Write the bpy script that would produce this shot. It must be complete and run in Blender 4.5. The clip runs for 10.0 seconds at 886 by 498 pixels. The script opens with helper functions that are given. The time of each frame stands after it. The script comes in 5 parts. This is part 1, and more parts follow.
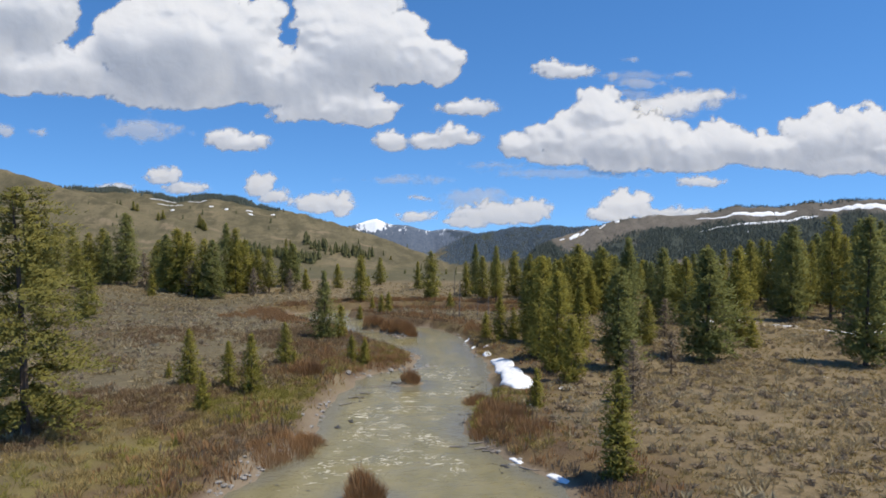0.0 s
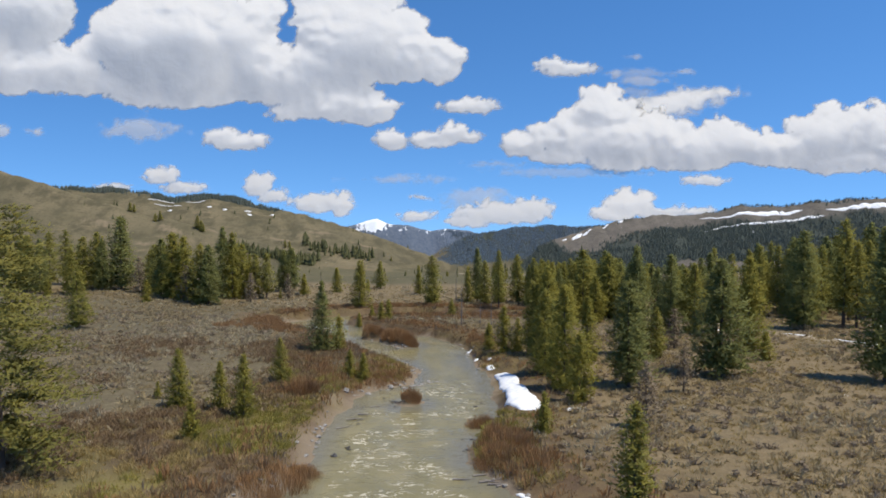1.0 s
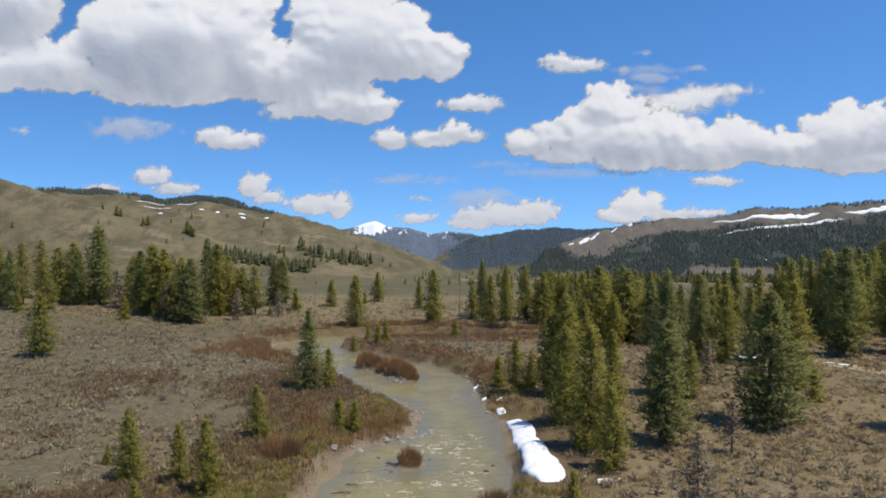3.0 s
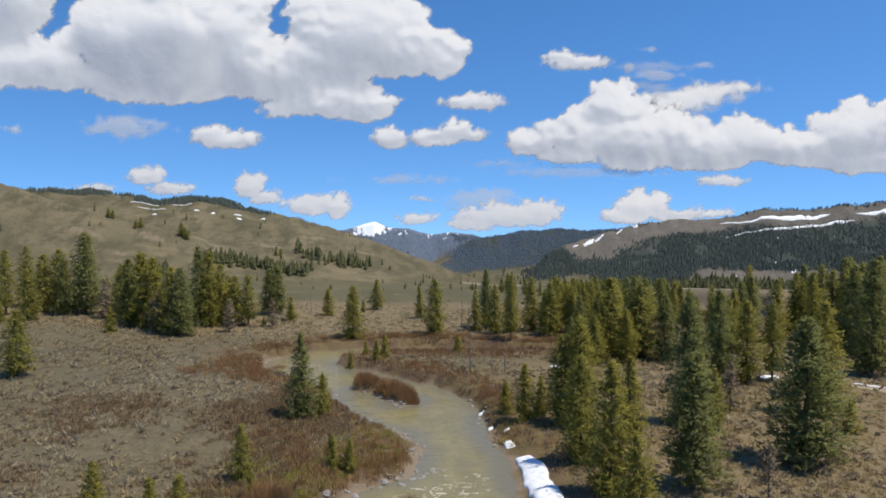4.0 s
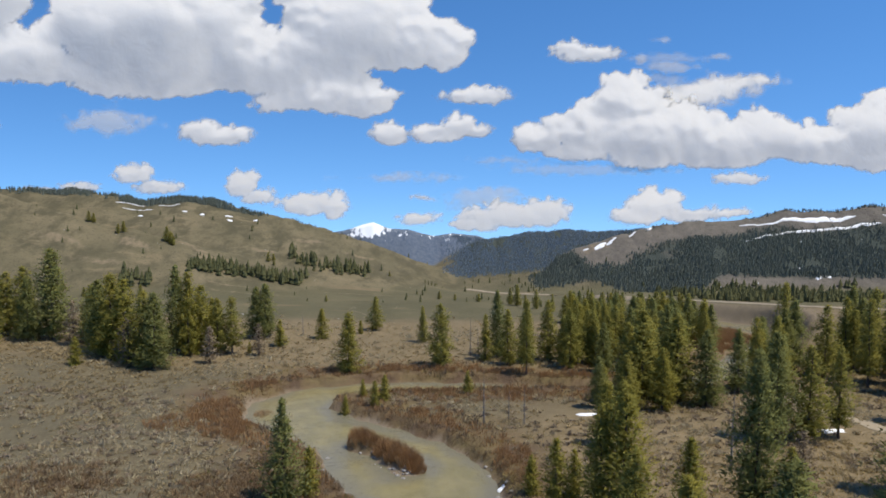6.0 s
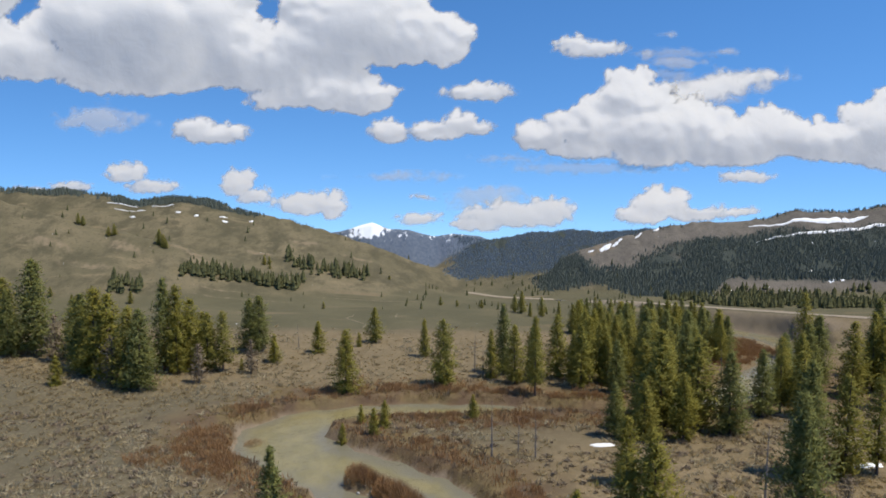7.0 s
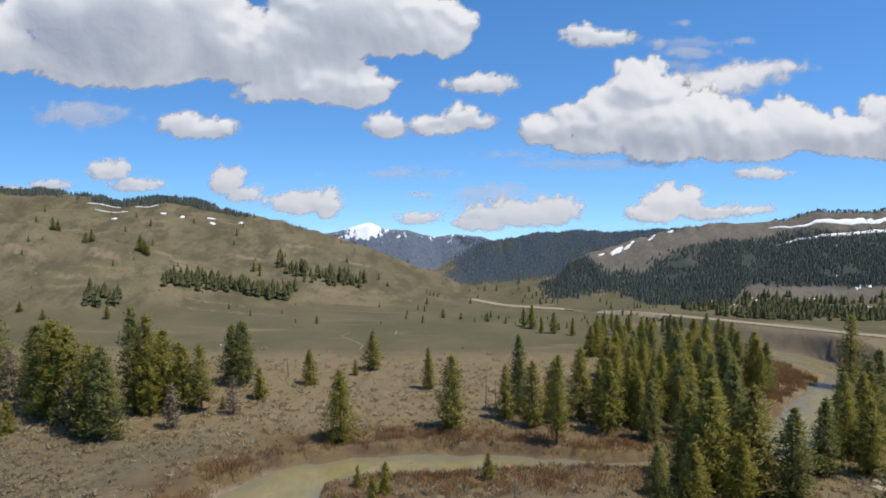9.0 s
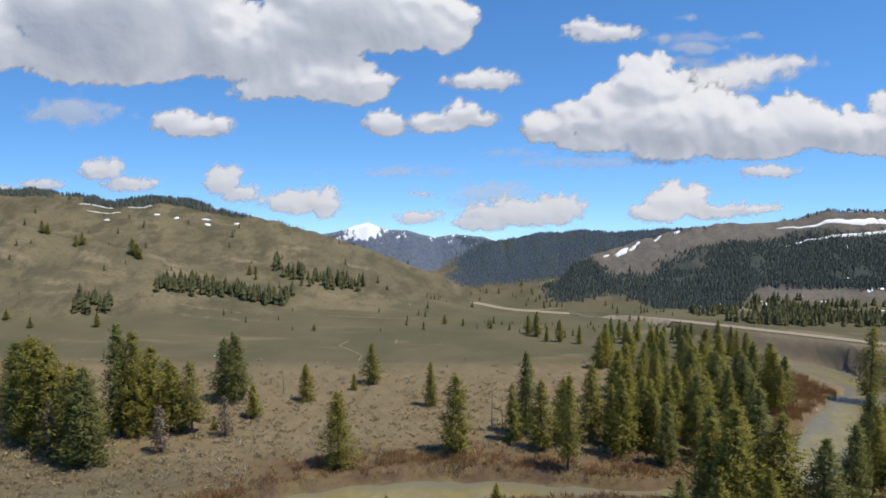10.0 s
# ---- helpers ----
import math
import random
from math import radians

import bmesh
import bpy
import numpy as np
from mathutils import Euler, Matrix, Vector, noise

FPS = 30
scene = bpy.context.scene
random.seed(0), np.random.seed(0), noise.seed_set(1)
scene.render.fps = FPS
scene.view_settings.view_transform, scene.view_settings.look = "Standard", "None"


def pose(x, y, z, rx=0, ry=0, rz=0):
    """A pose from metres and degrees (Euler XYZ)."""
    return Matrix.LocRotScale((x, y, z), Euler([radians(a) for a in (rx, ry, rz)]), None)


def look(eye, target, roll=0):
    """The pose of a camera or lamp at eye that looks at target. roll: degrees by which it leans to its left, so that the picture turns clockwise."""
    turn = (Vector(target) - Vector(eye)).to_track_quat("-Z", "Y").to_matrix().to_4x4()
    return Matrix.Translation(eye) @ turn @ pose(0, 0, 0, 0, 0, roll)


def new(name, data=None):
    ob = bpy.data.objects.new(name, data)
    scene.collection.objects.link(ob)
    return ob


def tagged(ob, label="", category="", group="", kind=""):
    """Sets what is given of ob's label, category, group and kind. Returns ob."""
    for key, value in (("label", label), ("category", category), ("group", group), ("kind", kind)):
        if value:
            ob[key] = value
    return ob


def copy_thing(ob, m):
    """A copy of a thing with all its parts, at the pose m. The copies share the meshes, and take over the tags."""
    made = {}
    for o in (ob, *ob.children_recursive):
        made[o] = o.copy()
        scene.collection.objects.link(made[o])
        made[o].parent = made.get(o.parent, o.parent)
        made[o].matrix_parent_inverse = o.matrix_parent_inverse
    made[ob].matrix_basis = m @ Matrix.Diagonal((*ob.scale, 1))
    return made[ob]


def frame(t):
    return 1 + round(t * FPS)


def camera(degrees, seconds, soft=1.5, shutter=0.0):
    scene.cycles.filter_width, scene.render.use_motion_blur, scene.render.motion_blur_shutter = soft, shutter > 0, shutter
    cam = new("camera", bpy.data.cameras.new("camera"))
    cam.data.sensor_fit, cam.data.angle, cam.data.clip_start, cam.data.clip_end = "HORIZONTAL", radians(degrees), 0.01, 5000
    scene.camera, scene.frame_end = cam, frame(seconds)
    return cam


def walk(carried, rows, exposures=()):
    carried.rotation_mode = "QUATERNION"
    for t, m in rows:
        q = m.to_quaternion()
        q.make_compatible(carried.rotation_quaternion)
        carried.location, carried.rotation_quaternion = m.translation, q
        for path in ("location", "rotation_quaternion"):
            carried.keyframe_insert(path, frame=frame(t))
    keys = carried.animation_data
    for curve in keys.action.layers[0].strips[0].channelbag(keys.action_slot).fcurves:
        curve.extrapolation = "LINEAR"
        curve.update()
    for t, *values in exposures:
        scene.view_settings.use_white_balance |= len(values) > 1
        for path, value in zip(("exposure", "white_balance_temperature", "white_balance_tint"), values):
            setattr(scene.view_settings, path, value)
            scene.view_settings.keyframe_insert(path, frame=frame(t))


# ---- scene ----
cam = camera(65.0, 10.0, soft=1.7)
PATH = [
    (0, (1.603, 9.566, 15.789), (1.644, 11.564, 15.72), 0.3),
    (0.5, (1.571, 11.038, 16.71), (1.611, 13.036, 16.637), 0.3),
    (1, (1.543, 13.165, 17.478), (1.582, 15.163, 17.398), 0.2),
    (1.5, (1.5, 15.717, 18.222), (1.538, 17.715, 18.141), 0.2),
    (2, (1.452, 18.585, 18.938), (1.49, 20.583, 18.853), 0.2),
    (2.5, (1.478, 21.693, 19.738), (1.515, 23.69, 19.649), 0.2),
    (4, (1.179, 31.691, 22.805), (1.216, 33.688, 22.699), 0.2),
    (4.5, (1.035, 35.177, 24.226), (1.071, 37.173, 24.11), 0.2),
    (5, (0.592, 39.275, 25.22), (0.63, 41.271, 25.097), 0.2),
    (5.5, (0.326, 43.211, 26.325), (0.365, 45.207, 26.195), 0.2),
    (7, (-0.284, 54.019, 30.202), (-0.243, 56.013, 30.043), 0.1),
    (7.5, (-0.656, 57.812, 31.366), (-0.612, 59.804, 31.199), 0.1),
    (8, (-0.935, 61.65, 32.374), (-0.889, 63.642, 32.198), 0.1),
    (8.5, (-1.289, 65.278, 33.432), (-1.241, 67.268, 33.247), 0.1),
    (9, (-1.528, 68.687, 34.523), (-1.478, 70.677, 34.327), 0.0),
    (9.5, (-1.803, 71.751, 35.575), (-1.751, 73.74, 35.369), -0.0),
    (10, (-2.002, 74.593, 36.635), (-1.949, 76.581, 36.42), -0.1),
]
walk(cam, [(t, look(eye, target, roll)) for t, eye, target, roll in PATH])

# ---- sky, sun ----
world = bpy.data.worlds.new("sky")
scene.world = world
world.use_nodes = True
wn = world.node_tree.nodes
sky_tex = wn.new("ShaderNodeTexSky")
sky_tex.sky_type, sky_tex.sun_disc = "NISHITA", False
sky_tex.sun_elevation, sky_tex.sun_rotation = radians(64.5), radians(112)
sky_tex.altitude, sky_tex.air_density, sky_tex.dust_density, sky_tex.ozone_density = 2100, 1.0, 0.35, 3.5
sky_at = wn.new("ShaderNodeTexCoord")
sky_lift = wn.new("ShaderNodeVectorMath")
sky_lift.operation = "ADD"
sky_lift.inputs[1].default_value = (0, 0, 0.165)
sky_blue = wn.new("ShaderNodeHueSaturation")
sky_blue.inputs["Saturation"].default_value = 1.22
sky_blue.inputs["Hue"].default_value = 0.500
world.node_tree.links.new(sky_at.outputs["Generated"], sky_lift.inputs[0])
world.node_tree.links.new(sky_lift.outputs[0], sky_tex.inputs["Vector"])
world.node_tree.links.new(sky_tex.outputs[0], sky_blue.inputs["Color"])
world.node_tree.links.new(sky_blue.outputs[0], wn["Background"].inputs["Color"])
wn["Background"].inputs["Strength"].default_value = 0.134
sun = new("sun", bpy.data.lights.new("sun", "SUN"))
sun.data.energy, sun.data.angle, sun.data.color = 3.35, radians(0.53), (1.0, 0.92, 0.765)
SUN = Vector((40, -16, 90)).normalized()
sun.matrix_world = look(SUN * 100, (0, 0, 0))
scene.view_settings.exposure = 0.5


# ---- materials ----
class Nodes:
    """A small wrapper to write node materials in few lines."""

    def __init__(self, name):
        self.m = bpy.data.materials.new(name)
        self.m.use_nodes = True
        self.t = self.m.node_tree
        self.t.nodes.clear()
        self.out = self.t.nodes.new("ShaderNodeOutputMaterial")

    def put(self, sock, v):
        if isinstance(v, bpy.types.NodeSocket):
            self.t.links.new(v, sock)
        elif v is not None:
            sock.default_value = (*v, 1) if isinstance(v, tuple) and len(v) == 3 and sock.type == "RGBA" else v

    def node(self, kind, outp=0, props=(), **ins):
        n = self.t.nodes.new(kind)
        for k, v in props:
            if k == "operation":
                n.operation = v
            elif k == "attribute_name":
                n.attribute_name = v
            elif k == "blend_type":
                n.blend_type = v
        for k, v in ins.items():
            self.put(n.inputs[k.replace("_", " ")], v)
        return n.outputs[outp]

    def noise(self, scale, detail=4, rough=0.55, vec=None, outp=0, distort=0.0):
        return self.node("ShaderNodeTexNoise", outp, Vector=vec or self.coord(), Scale=scale, Detail=detail, Roughness=rough, Distortion=distort)

    def coord(self, outp="Object"):
        return self.node("ShaderNodeTexCoord", outp)

    def stretch(self, sx, sy, sz):
        n = self.t.nodes.new("ShaderNodeMapping")
        n.inputs["Scale"].default_value = (sx, sy, sz)
        self.t.links.new(self.coord(), n.inputs["Vector"])
        return n.outputs[0]

    def ramp(self, fac, lo, hi):
        n = self.t.nodes.new("ShaderNodeMapRange")
        n.interpolation_type = "SMOOTHSTEP"
        self.put(n.inputs["Value"], fac)
        n.inputs["From Min"].default_value, n.inputs["From Max"].default_value = lo, hi
        return n.outputs[0]

    def math(self, op, a, b=0.0):
        n = self.t.nodes.new("ShaderNodeMath")
        n.operation = op
        self.put(n.inputs[0], a), self.put(n.inputs[1], b)
        return n.outputs[0]

    def mix(self, fac, a, b):
        n = self.t.nodes.new("ShaderNodeMix")
        n.data_type = "RGBA"
        self.put(n.inputs[0], fac), self.put(n.inputs[6], a), self.put(n.inputs[7], b)
        return n.outputs[2]

    def attr(self, name):
        return self.node("ShaderNodeAttribute", "Fac", (("attribute_name", name),))

    def island(self):
        return self.node("ShaderNodeNewGeometry", "Random Per Island")

    def rand(self):
        return self.node("ShaderNodeObjectInfo", "Random")

    def bump(self, h, strength, dist):
        return self.node("ShaderNodeBump", 0, Height=h, Strength=strength, Distance=dist)

    def surface(self, color, rough=0.9, normal=None, spec=0.2, metal=0.0):
        b = self.t.nodes.new("ShaderNodeBsdfPrincipled")
        self.put(b.inputs["Base Color"], color), self.put(b.inputs["Roughness"], rough)
        self.put(b.inputs["Specular IOR Level"], spec), self.put(b.inputs["Metallic"], metal)
        if normal is not None:
            self.put(b.inputs["Normal"], normal)
        return b.outputs[0]

    def blend(self, fac, a, b):
        n = self.t.nodes.new("ShaderNodeMixShader")
        self.put(n.inputs[0], fac), self.put(n.inputs[1], a), self.put(n.inputs[2], b)
        return n.outputs[0]

    def done(self, shader):
        self.t.links.new(shader, self.out.inputs["Surface"])
        return self.m


def leafy(name, dark, light, tip=None, glow=0.25):
    """Foliage and twigs: colour varies from tree to tree and from tuft to tuft."""
    n = Nodes(name)
    c = n.mix(n.island(), dark, light)
    c = n.mix(n.ramp(n.rand(), 0.0, 1.0), c, tip or light)
    c = n.mix(n.ramp(n.noise(0.9, 2), 0.35, 0.7), c, n.mix(0.5, c, dark))
    tr = n.node("ShaderNodeBsdfTranslucent", 0, Color=c)
    return n.done(n.blend(glow, n.surface(c, 0.75, spec=0.15), tr))


def bark(name, dark, light):
    n = Nodes(name)
    f = n.noise(6, 5, vec=n.stretch(1, 1, 0.25))
    return n.done(n.surface(n.mix(f, dark, light), 0.95, n.bump(f, 0.6, 0.05)))


def ground_material():
    n = Nodes("valley_ground")
    fine, mid, big = n.noise(2.2, 6, 0.7), n.noise(0.35, 5, 0.6), n.noise(0.05, 4, 0.55)
    speck = n.noise(9.0, 3, 0.7)
    sage = n.mix(n.ramp(mid, 0.35, 0.7), (0.088, 0.072, 0.045), (0.138, 0.113, 0.070))
    sage = n.mix(n.ramp(fine, 0.40, 0.72), sage, (0.205, 0.172, 0.104))
    sage = n.mix(n.math("MULTIPLY", n.ramp(big, 0.45, 0.62), 0.5), sage, (0.112, 0.102, 0.070))
    grass = n.mix(n.ramp(mid, 0.3, 0.7), (0.177, 0.132, 0.072), (0.238, 0.180, 0.105))
    grass = n.mix(n.ramp(fine, 0.4, 0.75), grass, (0.120, 0.096, 0.058))
    grass = n.mix(n.math("MULTIPLY", n.ramp(n.noise(5.0, 4, 0.75), 0.5, 0.68), 0.7), grass, (0.255, 0.215, 0.140))
    wet = n.mix(n.ramp(mid, 0.35, 0.65), (0.105, 0.070, 0.045), (0.165, 0.118, 0.062))
    wet = n.mix(n.math("MULTIPLY", n.ramp(n.noise(0.11, 3), 0.44, 0.60), n.attr("gold")), wet, (0.200, 0.168, 0.058))
    wet = n.mix(n.ramp(fine, 0.45, 0.8), wet, (0.095, 0.066, 0.048))
    meadow = n.mix(n.ramp(big, 0.35, 0.65), (0.096, 0.089, 0.052), (0.124, 0.111, 0.065))
    meadow = n.mix(n.ramp(n.noise(0.12, 5, 0.6, n.stretch(0.25, 1, 1)), 0.56, 0.70), meadow, (0.193, 0.151, 0.091))
    hill = n.mix(n.ramp(big, 0.3, 0.7), (0.118, 0.104, 0.062), (0.178, 0.148, 0.090))
    hill = n.mix(n.ramp(n.noise(0.16, 6, 0.7, n.stretch(1, 0.6, 1)), 0.42, 0.62), hill, (0.092, 0.082, 0.050))
    hill = n.mix(n.math("MULTIPLY", n.ramp(n.noise(0.075, 6, 0.66, n.stretch(0.7, 1.6, 1.8)), 0.55, 0.74), 0.6), hill, (0.262, 0.205, 0.124))
    # The far right hill is greyed in its colour to imitate haze.
    hill = n.mix(n.attr("greyhill"), hill, n.mix(n.ramp(n.noise(0.3, 6, 0.7), 0.35, 0.65), (0.120, 0.107, 0.092), (0.165, 0.146, 0.122)))
    hill = n.mix(n.ramp(n.noise(1.3, 4, 0.75), 0.56, 0.68), hill, (0.072, 0.066, 0.042))
    woods = n.mix(fine, (0.042, 0.052, 0.046), (0.070, 0.080, 0.068))
    sand = n.mix(fine, (0.265, 0.212, 0.151), (0.173, 0.134, 0.093))
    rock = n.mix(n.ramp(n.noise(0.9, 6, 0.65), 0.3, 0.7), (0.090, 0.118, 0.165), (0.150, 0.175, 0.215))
    c = n.mix(n.attr("grass"), sage, grass)
    c = n.mix(n.attr("meadow"), c, meadow)
    c = n.mix(n.attr("wet"), c, wet)
    c = n.mix(n.attr("hill"), c, hill)
    scar = n.ramp(n.math("ADD", n.attr("scar"), n.math("MULTIPLY", n.math("SUBTRACT", n.noise(0.5, 6, 0.7, n.stretch(1, 0.7, 0.5)), 0.5), 1.6)), 0.30, 1.05)
    c = n.mix(scar, c, n.mix(n.noise(1.1, 5, 0.75), (0.36, 0.275, 0.180), (0.12, 0.100, 0.066)))
    c = n.mix(n.attr("woods"), c, woods)
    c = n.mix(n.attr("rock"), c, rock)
    c = n.mix(n.attr("sand"), c, sand)
    snowy = n.ramp(n.math("ADD", n.attr("snowfield"), n.math("MULTIPLY", n.math("SUBTRACT", n.noise(0.40, 7, 0.72, n.stretch(1.0, 0.5, 0.6)), 0.5), 2.4)), 0.46, 0.54)
    c = n.mix(snowy, c, (0.83, 0.86, 0.90))
    c = n.mix(n.math("MULTIPLY", n.ramp(speck, 0.5, 0.75), 0.35), c, n.mix(0.55, c, (0.032, 0.026, 0.021)))
    h = n.math("ADD", n.math("MULTIPLY", fine, 0.7), n.math("MULTIPLY", speck, 0.3))
    return n.done(n.surface(c, 0.95, n.bump(h, 0.5, 0.35), spec=0.1))


def water_material():
    n = Nodes("river_water")
    flow = n.noise(0.5, 4, 0.6, n.stretch(1, 0.55, 1))
    ripple = n.noise(1.6, 4, 0.65, n.stretch(1, 0.8, 1), distort=0.4)
    body = n.mix(n.ramp(flow, 0.3, 0.7), (0.186, 0.160, 0.070), (0.236, 0.198, 0.090))
    body = n.mix(n.attr("shallow"), body, (0.165, 0.152, 0.105))
    crest = n.noise(1.15, 4, 0.6, n.stretch(0.7, 1.25, 1), distort=1.6)
    foam = n.ramp(n.math("ADD", crest, n.math("MULTIPLY", n.math("SUBTRACT", n.attr("rapid"), 1.0), 0.35)), 0.555, 0.60)
    foam = n.math("MULTIPLY", foam, n.ramp(n.noise(0.22, 3, 0.6), 0.45, 0.62))
    foam = n.math("MULTIPLY", foam, n.ramp(n.noise(5.0, 3, 0.7), 0.3, 0.65))
    c = n.mix(foam, body, (0.66, 0.61, 0.48))
    h = n.math("ADD", n.math("MULTIPLY", ripple, 0.6), n.math("MULTIPLY", crest, 0.6))
    rough = n.math("ADD", 0.11, n.math("MULTIPLY", foam, 0.6))
    return n.done(n.surface(c, rough, n.bump(h, 0.38, 0.30), spec=0.27))


def plain(name, a, b, scale=3.0, rough=0.9, bumps=0.3):
    n = Nodes(name)
    f = n.noise(scale, 5, 0.65)
    c = n.mix(n.ramp(f, 0.3, 0.7), a, b)
    c = n.mix(n.math("MULTIPLY", n.rand(), 0.4), c, b)
    return n.done(n.surface(c, rough, n.bump(f, bumps, 0.1)))


def cloud_material():
    n = Nodes("cloud_vapour")
    tr = n.node("ShaderNodeBsdfTransparent", 0)
    puffs = n.math("ADD", n.noise(0.16, 5, 0.55, distort=0.4), n.math("MULTIPLY", n.noise(0.05, 3, 0.5), 1.5))
    d = n.node("ShaderNodeBsdfDiffuse", 0, Color=(0.615, 0.615, 0.615), Normal=n.bump(puffs, 0.06, 5.0))
    s = n.node("ShaderNodeBsdfTranslucent", 0, Color=(0.97, 0.97, 0.98))
    wisp = n.math("SUBTRACT", n.noise(0.12, 8, 0.6, distort=0.6), 0.5)
    cover = n.attr("cover")
    rim = n.math("MULTIPLY", n.math("MULTIPLY", cover, n.math("SUBTRACT", 1.0, cover)), 5.0)
    a = n.ramp(n.math("ADD", cover, n.math("MULTIPLY", wisp, n.math("ADD", 0.25, rim))), 0.10, 0.92)
    a = n.math("MULTIPLY", a, n.attr("body"))
    return n.done(n.blend(a, tr, n.blend(0.10, d, s)))


GROUND, WATER, CLOUD = ground_material(), water_material(), cloud_material()
BARK = bark("pine_bark", (0.07, 0.05, 0.04), (0.17, 0.135, 0.11))
DEAD = bark("dead_wood", (0.14, 0.12, 0.105), (0.30, 0.27, 0.24))
YELLOW = leafy("yellow_green_needles", (0.216, 0.211, 0.049), (0.422, 0.367, 0.080), (0.353, 0.315, 0.070), glow=0.55)
DARK = leafy("dark_green_needles", (0.178, 0.193, 0.067), (0.320, 0.324, 0.112), (0.268, 0.273, 0.093), glow=0.55)
OLIVE = leafy("olive_green_needles", (0.205, 0.209, 0.054), (0.400, 0.353, 0.087), (0.335, 0.302, 0.075), glow=0.55)
BLUISH = leafy("grey_green_needles", (0.163, 0.169, 0.050), (0.362, 0.319, 0.088), (0.300, 0.269, 0.075), glow=0.48)
# Greyed towards blue, low in contrast: some haze is in this green.
FARGREEN = leafy("hazed_conifer_needles", (0.100, 0.124, 0.104), (0.138, 0.158, 0.130), glow=0.28)
HILLGREEN = leafy("hill_conifer_needles", (0.090, 0.100, 0.046), (0.165, 0.160, 0.068), glow=0.3)
# Pale blue stands for distance haze, put into the needle colour.
FARHAZE = leafy("haze_blue_needles", (0.150, 0.200, 0.245), (0.215, 0.265, 0.310), glow=0.3)
WILLOW = leafy("red_willow_twigs", (0.275, 0.155, 0.074), (0.470, 0.290, 0.138), (0.38, 0.225, 0.105), glow=0.3)
WILLOW_GREY = leafy("grey_brown_twigs", (0.170, 0.130, 0.088), (0.300, 0.238, 0.165), glow=0.3)
SAGE = leafy("sagebrush_leaves", (0.302, 0.240, 0.134), (0.488, 0.392, 0.238), (0.409, 0.329, 0.194), glow=0.42)
SAGE_GREY = leafy("silvery_sage_leaves", (0.355, 0.298, 0.185), (0.545, 0.462, 0.310), (0.46, 0.388, 0.255), glow=0.45)
STRAW = leafy("dry_grass_blades", (0.250, 0.185, 0.066), (0.420, 0.320, 0.140), glow=0.3)
BRUSH_RED = leafy("brown_brush_twigs", (0.160, 0.108, 0.060), (0.300, 0.205, 0.115), glow=0.3)
GREENISH = leafy("fresh_shrub_leaves", (0.19, 0.175, 0.040), (0.36, 0.315, 0.085), glow=0.35)
STONE = plain("river_stone", (0.13, 0.12, 0.11), (0.33, 0.31, 0.285), 2.5)
WETSTONE = plain("wet_dark_stone", (0.035, 0.034, 0.033), (0.085, 0.08, 0.075), 3.0, 0.35)
# Grey mottling puts both dirt and faint bluish shade into the snow's colour.
SNOW = plain("old_snow", (0.62, 0.63, 0.645), (0.86, 0.87, 0.885), 1.6, 0.7, 0.5)
GRAVEL = plain("gravel_road", (0.24, 0.20, 0.145), (0.33, 0.275, 0.20), 1.5)
PALE = plain("pale_dry_soil", (0.25, 0.205, 0.14), (0.34, 0.28, 0.20), 1.0)


# ---- shared arithmetic ----
def smooth(a, b, v):
    s = np.clip((np.asarray(v, float) - a) / (b - a), 0, 1)
    return s * s * (3 - 2 * s)


def lattice(i, j, seed):
    h = (i.astype(np.int64) * 374761393 + j.astype(np.int64) * 668265263 + seed * 1442695041) & 0x7FFFFFFF
    h = ((h ^ (h >> 13)) * 1274126177) & 0x7FFFFFFF
    return ((h ^ (h >> 16)) & 0xFFFF) / 65535.0


def vnoise(x, y, seed=0):
    x, y = np.asarray(x, float), np.asarray(y, float)
    i, j = np.floor(x), np.floor(y)
    u, v = x - i, y - j
    u, v = u * u * u * (u * (u * 6 - 15) + 10), v * v * v * (v * (v * 6 - 15) + 10)
    a, b = lattice(i, j, seed), lattice(i + 1, j, seed)
    c, d = lattice(i, j + 1, seed), lattice(i + 1, j + 1, seed)
    return (a + (b - a) * u) * (1 - v) + (c + (d - c) * u) * v


def fbm(x, y, octaves=4, seed=0, gain=0.5, fold=False):
    """Fractal noise about 0, from -1 to 1; folded it makes round lumps with creases between."""
    total, amp, norm = 0, 1.0, 0
    for o in range(octaves):
        k = 2.03**o
        w = 2 * vnoise(x * k + 17.3 * o, y * k - 9.1 * o, seed + o) - 1
        total, norm, amp = total + amp * (np.abs(w) * 2 - 0.6 if fold else w), norm + amp, amp * gain
    return total / norm


def along(line, x, y):
    """Distance to a polyline of (x, y, value) and the value at the nearest place."""
    best, val = np.full(np.shape(x), 1e9), np.zeros(np.shape(x))
    for (ax, ay, av), (bx, by, bv) in zip(line, line[1:]):
        dx, dy = bx - ax, by - ay
        s = np.clip(((x - ax) * dx + (y - ay) * dy) / (dx * dx + dy * dy), 0, 1)
        d = np.hypot(x - ax - s * dx, y - ay - s * dy)
        near = d < best
        best, val = np.where(near, d, best), np.where(near, av + s * (bv - av), val)
    return best, val


